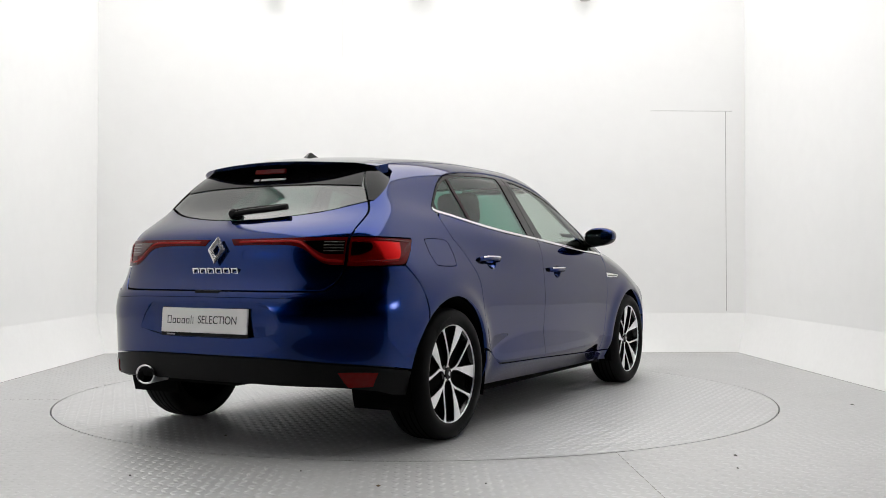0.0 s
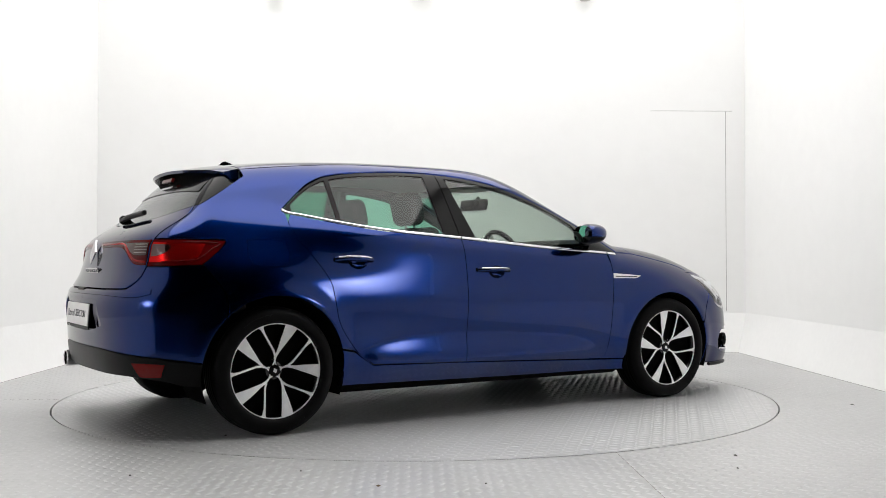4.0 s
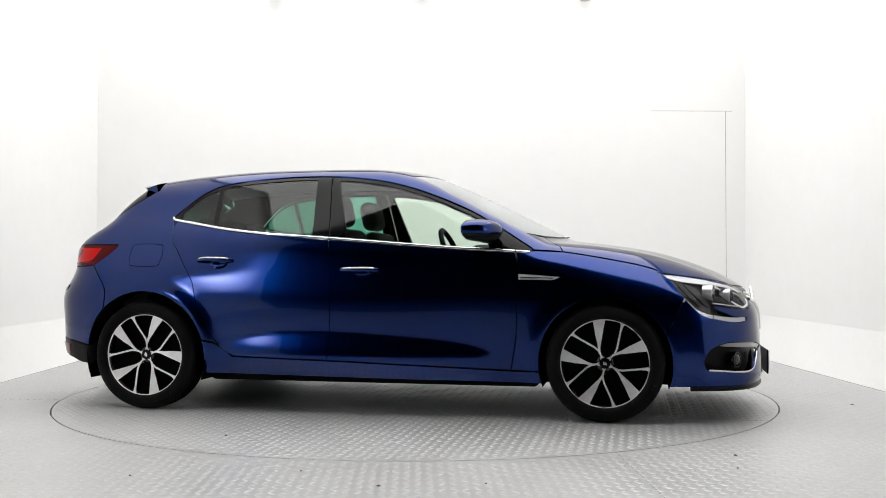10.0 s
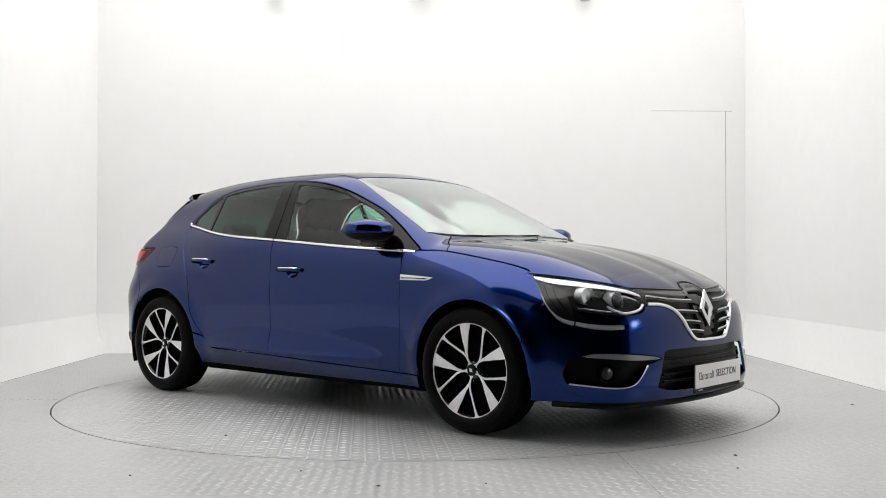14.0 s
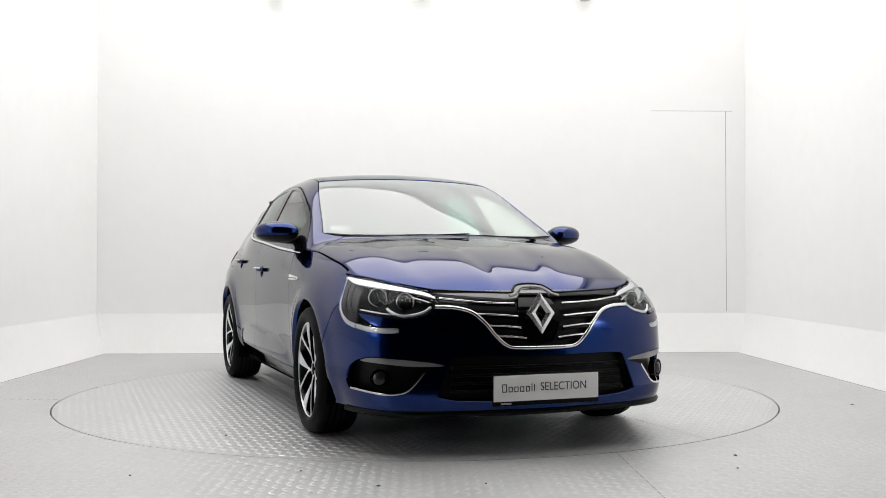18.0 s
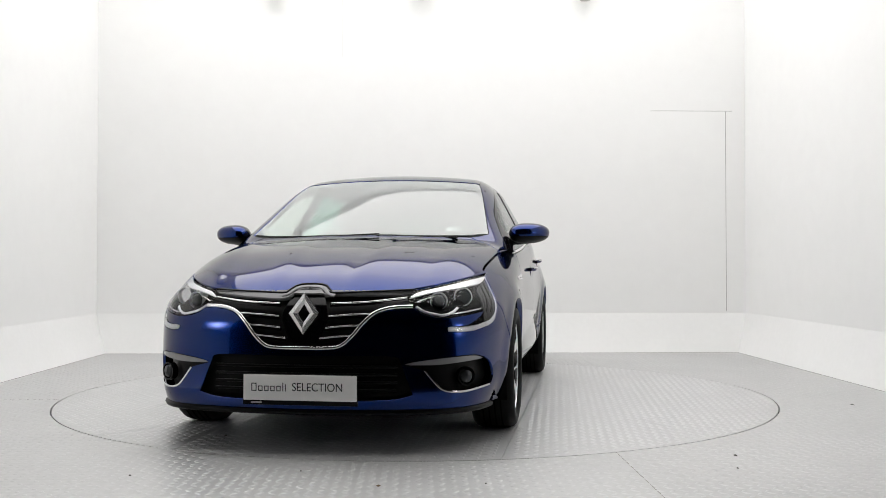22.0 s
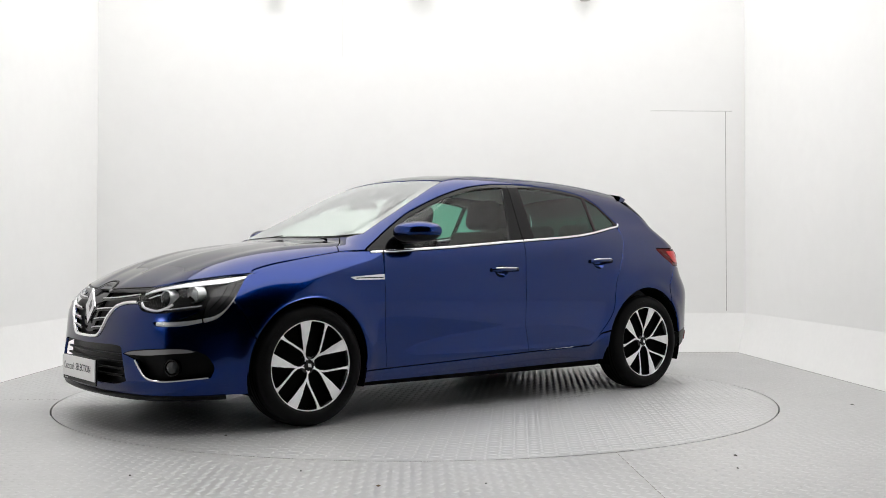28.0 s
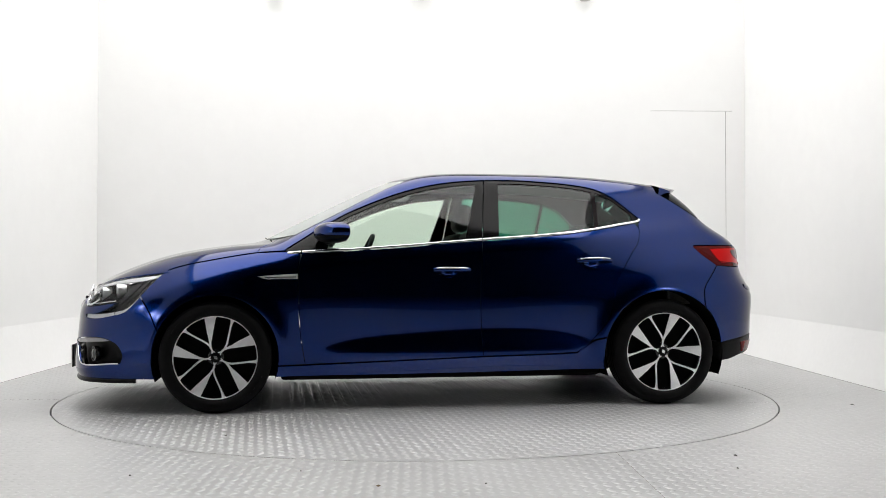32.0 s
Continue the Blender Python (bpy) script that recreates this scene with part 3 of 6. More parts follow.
def turntable():
    table = tagged(new("turntable"), "round steel tread plate turntable under the car", "turntable")
    n, r = 180, 2.2495
    cuts = [(-r - 1, -0.75), (-0.75, 0.75), (0.75, r + 1)]
    for k, (a, b) in enumerate(cuts):
        bm = bmesh.new()
        bmesh.ops.create_circle(bm, cap_ends=True, radius=r, segments=n)
        bm.normal_update()
        for co, no in (((0, a + 0.0015, 0), (0, -1, 0)), ((0, b - 0.0015, 0), (0, 1, 0))):
            bmesh.ops.bisect_plane(bm, geom=bm.verts[:] + bm.edges[:] + bm.faces[:], plane_co=co, plane_no=no, clear_outer=True)
        got = bmesh.ops.extrude_face_region(bm, geom=bm.faces[:])
        for v in got["geom"]:
            if isinstance(v, bmesh.types.BMVert):
                v.co.z -= 0.03
        bmesh.ops.recalc_face_normals(bm, faces=bm.faces[:])
        deck = part("deck_plate", bm, STEEL, table)
        p, t = lattice(-r, r, max(a, -r), min(b, r), 0.045, (0.0, math.pi / 4, 0.0)[k] + 0.02 * k)
        on = (np.hypot(p[:, 0], p[:, 1]) < r - 0.025) & (p[:, 1] > a + 0.02) & (p[:, 1] < b - 0.02)
        lugs("tread_pattern", p[on], t[on], deck)
    return table


def walls():
    x0, x1, y0, y1, h = ROOM_X0, ROOM_X1, ROOM_Y0, ROOM_Y1, ROOM_H
    rc, e = 0.38, 0.12

    def cove_wall(name, label, a, b, inward, top):
        """A wall from a to b with a curved foot that sweeps to the floor."""
        a, b, inward = Vector(a), Vector(b), Vector(inward)
        prof = [(-e * (0.85 * i / 12 + 0.15 * math.sin(i / 12 * math.pi / 2)), rc * (0.85 * i / 12 + 0.15 * (1 - math.cos(i / 12 * math.pi / 2)))) for i in range(13)]
        w = tagged(new(name), label, "wall", kind="structure")
        foot, face = bmesh.new(), bmesh.new()
        rows = [[foot.verts.new(q + inward * u + Vector((0, 0, z))) for q in (a, b)] for u, z in prof]
        for r0, r1 in zip(rows, rows[1:]):
            foot.faces.new((r0[0], r0[1], r1[1], r1[0]))
        part("cove", shade(foot, 60), COVE, w)
        q0, q1 = a - inward * e, b - inward * e
        vs = []
        for off in (0, -0.12):
            vs.append([face.verts.new(q + inward * off + Vector((0, 0, z))) for q, z in ((q0, rc), (q1, rc), (q1, top), (q0, top))])
        face.faces.new(vs[0]), face.faces.new(vs[1][::-1])
        for i in range(4):
            face.faces.new((vs[0][i], vs[1][i], vs[1][(i + 1) % 4], vs[0][(i + 1) % 4]))
        bmesh.ops.recalc_face_normals(face, faces=face.faces[:])
        part("wall_face", face, WALL, w)
        return w

    cove_wall("wall_north", "white painted back wall with a curved foot and door seams", (x0 - 0.12, y1, 0), (x1 + 0.12, y1, 0), (0, -1, 0), h)
    cove_wall("wall_west", "plain white painted side wall with a curved foot", (x0, y0, 0), (x0, y1 + 0.12, 0), (1, 0, 0), h)
    cove_wall("wall_east", "plain white painted side wall with a curved foot", (x1, y0, 0), (x1, y1 + 0.12, 0), (-1, 0, 0), h)
    north = bpy.data.objects["wall_north"]
    yw = y1 + e
    for a0, a1, b0, b1 in ((2.30, 3.11, 2.378, 2.382), (3.044, 3.048, 0.40, 2.376), (-0.752, -0.749, 2.9, 4.08)):
        part("wall_seam", box(a0, a1, yw - 0.0012, yw + 0.002, b0, b1), SEAM if b1 < 2.5 else FAINT_SEAM, north, "fine joint in the wall")
    back = tagged(new("wall_south"), "dark far wall of the hall behind the booth", "wall", kind="structure")
    part("wall_face", box(-9, 9, -13.2, -13.0, -0.1, 6), DARK_HALL, back)
    for nm, xx in (("wall_hall_west", -9.2), ("wall_hall_east", 9.0)):
        o = tagged(new(nm), "dark side wall of the hall behind the booth", "wall", kind="structure")
        part("wall_face", box(xx, xx + 0.2, -13, y0, -0.1, 6), DARK_HALL, o)
    for nm, a, b in (("wall_hall_front_west", -9, x0 - 0.42), ("wall_hall_front_east", x1 + 0.42, 9)):
        o = tagged(new(nm), "dark partition beside the booth opening", "wall", kind="structure")
        part("wall_face", box(a, b, y0, y0 + 0.1, -0.1, 6), DARK_HALL, o)
    o = tagged(new("hall_floor"), "dark concrete floor of the hall", "floor", kind="structure")
    part("slab", box(-9, 9, -13, ROOM_Y0 - 0.2, -0.3, -0.004), DARK_HALL, o)
    ceil = tagged(new("ceiling"), "white painted booth ceiling with lamp panels", "ceiling", kind="structure")
    part("booth_ceiling", box(x0 - 0.42, x1 + 0.42, CEILING_Y0, y1 + 0.42, h, h + 0.1), WALL, ceil)
    ceil2 = tagged(new("hall_ceiling"), "dark ceiling of the hall", "ceiling", kind="structure")
    part("slab", box(-9, 9, -13, CEILING_Y0 + 0.2, 6.0, 6.2), DARK_HALL, ceil2)
    o = tagged(new("wall_hall_header"), "dark wall over the edge of the booth ceiling", "wall", kind="structure")
    part("wall_face", box(-9, 9, CEILING_Y0 + 0.003, CEILING_Y0 + 0.1, h + 0.102, 6), DARK_HALL, o)


def ceiling_panels():
    for ly in LAMP_Y:
        for lx in LAMP_X:
            t = tagged(new("ceiling_light"), "rectangular white diffuser panel lamp on the ceiling", "lamp", group="ceiling lamps")
            t.location = (lx, ly, ROOM_H - 0.1)
            bm = box(-1.00995, 1.00995, -0.94495, 0.94495, 0.0, 0.02)
            part("diffuser", bm, PANEL_GLOW, t)
            part("housing", box(-1.005, 1.005, -0.94, 0.94, 0.022, 0.1, 0.006), WHITE_MARK, t)


def side_softboxes():
    for x, s in ((ROOM_X0 - 0.12, 1), (ROOM_X1 + 0.12, -1)):
        t = tagged(new("softbox_lamp"), "upright white softbox lamp on the side wall near the open front", "lamp", group="side lamps")
        t.location = (x, -3.40, 1.22)
        part("housing", box(min(0, s * 0.08), max(0, s * 0.08), -0.55, 0.55, -0.43, 0.43, 0.01), WHITE_MARK, t)
        part("diffuser", box(min(s * 0.081, s * 0.09), max(s * 0.081, s * 0.09), -0.53, 0.53, -0.41, 0.41), SOFTBOX_GLOW, t)


def wall_lamps():
    for x in (-1.40, 0.03, 1.63):
        t = tagged(new("wall_lamp"), "small grey spot lamp high on the back wall", "lamp", group="wall lamps")
        t.location = (x, ROOM_Y1 + 0.12, 3.515)
        part("lamp_head", lathe([(0.05, -0.07), (0.062, -0.055), (0.062, 0.06), (0.045, 0.075)], 24, "z"), LAMP_GREY, t, "", pose(0, -0.12, 0))
        part("bracket", box(-0.02, 0.02, -0.10, 0.0, 0.0, 0.03, 0.004), LAMP_GREY, t)


def debris():
    rnd = random.Random(4)
    for x, y, r, dark in ((-0.15, -2.728, 0.010, 0), (2.62, -0.62, 0.013, 1), (1.40, -2.17, 0.009, 1), (1.32, -2.44, 0.007, 1), (-0.95, -1.6, 0.008, 1), (-1.95, -2.05, 0.007, 1), (0.26, -2.70, 0.006, 1), (-0.48, -2.45, 0.007, 1), (-1.15, -2.52, 0.006, 1)):
        bm = bmesh.new()
        n = 7
        ring = [bm.verts.new((x + r * (0.6 + 0.6 * rnd.random()) * math.cos(6.283 * i / n), y + 2.0 * r * (0.6 + 0.6 * rnd.random()) * math.sin(6.283 * i / n), 0.002)) for i in range(n)]
        c = bm.verts.new((x, y, 0.007))
        for i in range(n):
            bm.faces.new((ring[i], ring[(i + 1) % n], c))
        bmesh.ops.recalc_face_normals(bm, faces=bm.faces[:])
        ob = part("dirt_crumb", bm, DIRT_DARK if dark else DIRT, None)
        tagged(ob, "small dry crumb of dirt on the steel floor", "dirt", group="crumbs on the floor")


# ---- the car ----
HOOD_SIDE = [(1.11, 0.915), (1.22, 0.898), (1.35, 0.875), (1.50, 0.846), (1.60, 0.818), (1.615, 0.806)]
DOOR_FRONT = [(0.828, 0.270), (0.858, 0.45), (0.866, 0.62), (0.870, 0.811), (0.852, 0.904)]
DOOR_MID = [(-0.213, 0.308), (-0.199, 0.55), (-0.200, 0.75), (-0.216, 0.990)]
DOOR_REAR = [(-1.205, 1.100), (-1.222, 1.06), (-1.195, 0.98), (-1.159, 0.936), (-1.085, 0.83), (-1.036, 0.749), (-1.015, 0.66), (-0.985, 0.53), (-0.88, 0.391), (-0.787, 0.322)]
DOOR_LOW_F = [(0.828, 0.270), (0.4, 0.286), (-0.213, 0.308)]
DOOR_LOW_R = [(-0.213, 0.308), (-0.5, 0.314), (-0.787, 0.322)]
DLO_TOP = [(0.952, 0.932), (0.86, 0.990), (0.761, 1.054), (0.589, 1.152), (0.43, 1.222), (0.281, 1.278), (0.13, 1.322), (0.0, 1.347), (-0.14, 1.364), (-0.30, 1.373),
           (-0.5, 1.373), (-0.765, 1.356), (-0.90, 1.338), (-0.987, 1.317), (-1.07, 1.277), (-1.14, 1.222), (-1.245, 1.128)]
SCREEN_SIDE = [(0.895, 0.700), (0.75, 0.672), (0.5, 0.628), (0.35, 0.598), (0.22, 0.568)]
SCREEN_TOP = [(0.22, 0.568), (0.255, 0.40), (0.285, 0.2), (0.295, 0.0)]
SCREEN_FOOT = [(1.075, 0.0), (1.068, 0.15), (1.045, 0.35), (0.98, 0.56), (0.895, 0.700)]
ROOF_SIDE = [(0.215, 0.566), (0.0, 0.562), (-0.5, 0.558), (-1.0, 0.545), (-1.40, 0.525)]
GATE_SIDE = [(0.613, 1.143), (0.651, 1.075), (0.660, 0.972), (0.657, 0.841), (0.640, 0.775), (0.600, 0.735)]
ARCH_F, ARCH_R = ARCH[1.3345], ARCH[-1.3345]


def scaled(pts, c, k):
    return [(c[0] + (a - c[0]) * k, c[1] + (b - c[1]) * k) for a, b in pts]


def car_body(car):
    af, ar = ARCH_F, ARCH_R
    fa = arch_angle(af, 0.47)
    handle_cups = {"front": (0.00, 0.806), "rear": (-0.875, 0.858)}
    for right in (False, True):
        k = dict(right=right)
        # doors
        lp = outline([("side", DOOR_FRONT), ("side", belt(0.848, -0.216, -0.009)), ("side", DOOR_MID[::-1]), ("side", DOOR_LOW_F[::-1])])
        cup = ellipse_on("side", *handle_cups["front"], 0.052, 0.034)
        door = panel("front_door", lp, "roll", PAINT, car, "blue painted front door", holes=[cup], net=(0.03, 0.011), **k)
        panel("handle_cup", cup, "roll", PAINT, door, gap=-0.003, flange=0, net=0.008,
              lift=lambda p: -0.028 * np.clip(1 - ((p[:, 0] - 0.0) / 0.053) ** 2 - ((p[:, 2] - 0.806) / 0.035) ** 2, 0, 1) ** 0.7 - 0.001, **k)
        door_handle(door, -0.03, 0.818, right)
        panel("door_card", lp, "roll", CABIN, door, lift=-0.07, gap=0.01, flange=0, net=0.08, **k)
        lp = outline([("side", belt(-0.220, -1.203, -0.009)), ("side", DOOR_REAR), ("side", DOOR_LOW_R[::-1]), ("side", DOOR_MID)])
        cup = ellipse_on("side", *handle_cups["rear"], 0.052, 0.034)
        door = panel("rear_door", lp, "roll", PAINT, car, "blue painted rear door", holes=[cup], net=(0.03, 0.011), **k)
        panel("handle_cup", cup, "roll", PAINT, door, gap=-0.003, flange=0, net=0.008,
              lift=lambda p: -0.028 * np.clip(1 - ((p[:, 0] + 0.875) / 0.053) ** 2 - ((p[:, 2] - 0.858) / 0.035) ** 2, 0, 1) ** 0.7 - 0.001, **k)
        door_handle(door, -0.905, 0.872, right)
        panel("door_card", lp, "roll", CABIN, door, lift=-0.07, gap=0.01, flange=0, net=0.08, **k)
        # sill
        lp = outline([("side", [(-0.787, 0.316), (-0.5, 0.308), (-0.213, 0.302), (0.4, 0.280), (0.828, 0.264), (0.985, 0.262)]),
                      ("side", arc(1.3345, af, 180 - arch_angle(af, 0.262), 180 - arch_angle(af, 0.197), 4)),
                      ("side", [(1.0, 0.197), (0.0, 0.203), (-0.978, 0.215)]),
                      ("side", arc(-1.3345, ar, arch_angle(ar, 0.215), arch_angle(ar, 0.405), 6)),
                      ("side", [(-0.971, 0.405), (-0.90, 0.39), (-0.86, 0.365), (-0.787, 0.316)])])
        panel("sill", lp, "roll", PAINT, car, "blue painted side sill", **k)
        # front wing
        lp = outline([("side", DOOR_FRONT[::-1][1:]), ("side", [(0.828, 0.270), (0.985, 0.266)]),
                      ("side", arc(1.3345, af, 180 - arch_angle(af, 0.266), fa, 40)),
                      ("side", [(1.653, 0.470), (1.70, 0.58), (1.755, 0.668)]), ("side", [(1.755, 0.668), (1.70, 0.735), (1.65, 0.787), (1.615, 0.806)]),
                      ("side", HOOD_SIDE[::-1]), ("side", [(1.11, 0.915), (0.95, 0.921), (0.86, 0.912)]), ("side", [(0.86, 0.912), (0.870, 0.811)])])
        wing = panel("front_wing", lp, "roll", PAINT, car, "blue painted front wing", flange=0.035, net=(0.025, 0.014), **k)
        vent = outline([("side", [(0.873, 0.796), (1.0, 0.788), (1.10, 0.780)]), ("side", [(1.10, 0.780), (1.06, 0.764), (0.99, 0.763), (0.873, 0.764)]), ("side", [(0.873, 0.764), (0.873, 0.796)])])
        panel("vent_trim", vent, "roll", MACHINED, wing, "silver side vent trim", lift=0.005, flange=0.008, gap=0.001, net=0.015, **k)
        ribbon("vent_slot", "side", [(0.885, 0.776), (0.98, 0.775), (1.06, 0.773)], 0.006, BLACK_GLOSS, wing, 0.009, right=right)
        # side frame with rear quarter
        flap = outline([("side", [(-1.458, 0.955), (-1.445, 0.968), (-1.35, 0.972), (-1.27, 0.966), (-1.255, 0.952)]), ("side", [(-1.255, 0.952), (-1.248, 0.90), (-1.257, 0.852)]),
                        ("side", [(-1.257, 0.852), (-1.27, 0.840), (-1.36, 0.838), (-1.435, 0.842), (-1.45, 0.852)]), ("side", [(-1.45, 0.852), (-1.462, 0.90), (-1.458, 0.955)])])
        pieces = [("side", [(1.105, 0.919), (1.03, 0.925), (0.952, 0.929)]), ("side", DLO_TOP), ("side", [(-1.245, 1.128), (-1.225, 1.105)]), ("side", DOOR_REAR[1:-1] + [(-0.795, 0.324)]),
                  ("side", [(-0.795, 0.322), (-0.86, 0.371), (-0.90, 0.396), (-0.968, 0.411)]),
                  ("side", arc(-1.3345, ar, arch_angle(ar, 0.411), 180 - arch_angle(ar, 0.587), 36)),
                  ("side", [(-1.591, 0.587), (-1.585, 0.64), (-1.60, 0.72), (-1.69, 0.842)]), ("side", [(-1.69, 0.848), (-1.615, 0.905), (-1.563, 0.955)]),
                  ("side", [(-1.563, 0.970), (-1.70, 0.971), (-1.82, 0.972)]),
                  ("rear", [(0.664, 0.974), (0.655, 1.075), (0.620, 1.140)]), ("side", [(-1.655, 1.146), (-1.53, 1.225), (-1.400, 1.308)]),
                  ("top", ROOF_SIDE[::-1]), ("top", SCREEN_SIDE[::-1]), ("top", [(0.895, 0.703), (0.955, 0.655), (0.988, 0.608)]), ("top", [(0.99, 0.608), (1.035, 0.68), (1.065, 0.72)]),
                  ("side", [(1.085, 0.95), (1.105, 0.919)])]
        lp = outline(pieces)
        frame_ob = panel("side_frame", lp, "roll", PAINT, car, "blue painted roof rail and rear quarter", holes=[flap] if right else (), flange=0.035, net=(0.025, 0.014), **k)
        if right:
            panel("fuel_flap", flap, "roll", PAINT, frame_ob, **k)
        panel("inner_trim", lp, "roll", CABIN, frame_ob, lift=-0.03, gap=0.004, flange=0, net=0.08, **k)
        windows(car, right)


def door_handle(door, x, z, right):
    c = from_view("side", [(x - 0.105, z), (x - 0.05, z), (x, z), (x + 0.06, z), (x + 0.115, z - 0.002)])
    n = normals_at(c)
    off = [0.004, 0.030, 0.034, 0.032, 0.006]
    pts = [p + q * o for p, q, o in zip(c, n, off)]
    pts = bend(pts, 6)
    s = -1 if right else 1
    bm = bmesh.new()
    rings = []
    for i, p in enumerate(pts):
        w = 0.0135 - 0.003 * abs(i / (len(pts) - 1) - 0.5)
        rings.append([bm.verts.new((p[0], s * (p[1] + 0.009 * math.cos(t)), p[2] + w * math.sin(t))) for t in np.linspace(0, 2 * math.pi, 12, endpoint=False)])
    for a, b in zip(rings, rings[1:]):
        for i in range(12):
            bm.faces.new((a[i], a[(i + 1) % 12], b[(i + 1) % 12], b[i]))
    bm.faces.new(rings[0]), bm.faces.new(rings[-1])
    bmesh.ops.recalc_face_normals(bm, faces=bm.faces[:])
    h = part("door_handle", shade(bm, 60), PAINT, door, "blue door handle with a chrome strip")
    strip = [(p[0], s * (p[1] + 0.0075), p[2] + 0.008) for p in pts[2:-2]]
    part("chrome_strip", tube(strip, 0.0048, 8), CHROME, h)


def windows(car, right):
    k = dict(right=right)
    top_at = lambda x: float(np.interp(x, [p[0] for p in DLO_TOP[::-1]], [p[1] for p in DLO_TOP[::-1]]))
    edge = [(x, top_at(x) - 0.0) for x in np.linspace(0.94, -0.262, 18)]
    inner = [(x, top_at(x) - 0.024) for x in np.linspace(0.645, -0.21, 14)]
    # front door window: trim ring, pane, sail
    lp = outline([("side", [(a, b - 0.004) for a, b in edge]), ("side", [(-0.262, 1.368), (-0.24, 1.20), (-0.2175, 1.01)]), ("side", belt(-0.2175, 0.94, 0.008))])
    pane = outline([("side", inner), ("side", [(-0.21, 1.338), (-0.165, 1.18), (-0.113, 1.006)]), ("side", belt(-0.113, 0.705, 0.010)), ("side", [(0.705, 0.945), (0.67, 1.04), (0.645, 1.094)])])
    trim = panel("front_window_trim", lp, "roll", BLACK_GLOSS, car, "gloss black window frame and pillar trim", holes=[pane], lift=-0.003, gap=0.0015, flange=0.02, **k)
    panel("front_window", pane, "roll", GLASS_FRONT, trim, "green tinted side window", lift=-0.007, gap=-0.003, flange=0, **k)
    # rear door window and small quarter window
    edge = [(x, top_at(x) - 0.004) for x in np.linspace(-0.266, -1.235, 20)]
    lp = outline([("side", edge), ("side", [(-1.235, 1.131), (-1.2, 1.122)]), ("side", belt(-1.2, -0.2205, 0.008)), ("side", [(-0.2205, 1.01), (-0.243, 1.20), (-0.266, 1.369)])])
    pane = outline([("side", [(x, top_at(x) - 0.022) for x in np.linspace(-0.352, -0.945, 10)]), ("side", [(-0.945, 1.308), (-0.928, 1.075)]), ("side", belt(-0.928, -0.322, 0.010)), ("side", [(-0.322, 1.016), (-0.338, 1.20), (-0.352, 1.350)])])
    quarter = outline([("side", [(x, top_at(x) - 0.021) for x in np.linspace(-0.972, -1.185, 8)]), ("side", [(-1.185, 1.163), (-1.19, 1.124)]), ("side", belt(-1.19, -0.955, 0.010)), ("side", [(-0.955, 1.083), (-0.972, 1.304)])])
    trim = panel("rear_window_trim", lp, "roll", BLACK_GLOSS, car, "gloss black window frame and pillar trim", holes=[pane, quarter], lift=-0.003, gap=0.0015, flange=0.02, **k)
    panel("rear_window", pane, "roll", GLASS_REAR, trim, "dark green privacy glass", lift=-0.007, gap=-0.003, flange=0, **k)
    panel("quarter_window", quarter, "roll", GLASS_REAR, trim, "dark green privacy glass", lift=-0.007, gap=-0.003, flange=0, **k)
    for x0, x1 in ((0.930, 0.856), (0.848, -0.213), (-0.221, -1.20)):
        pts = belt(x0, x1, 0.0, 10)
        if x1 < -1:
            pts = pts[:-1] + [(-1.215, 1.116), (-1.240, 1.131)]
        ribbon("belt_strip", "side", pts, 0.015, CHROME, car, 0.005, "polished chrome strip under the windows", right=right)


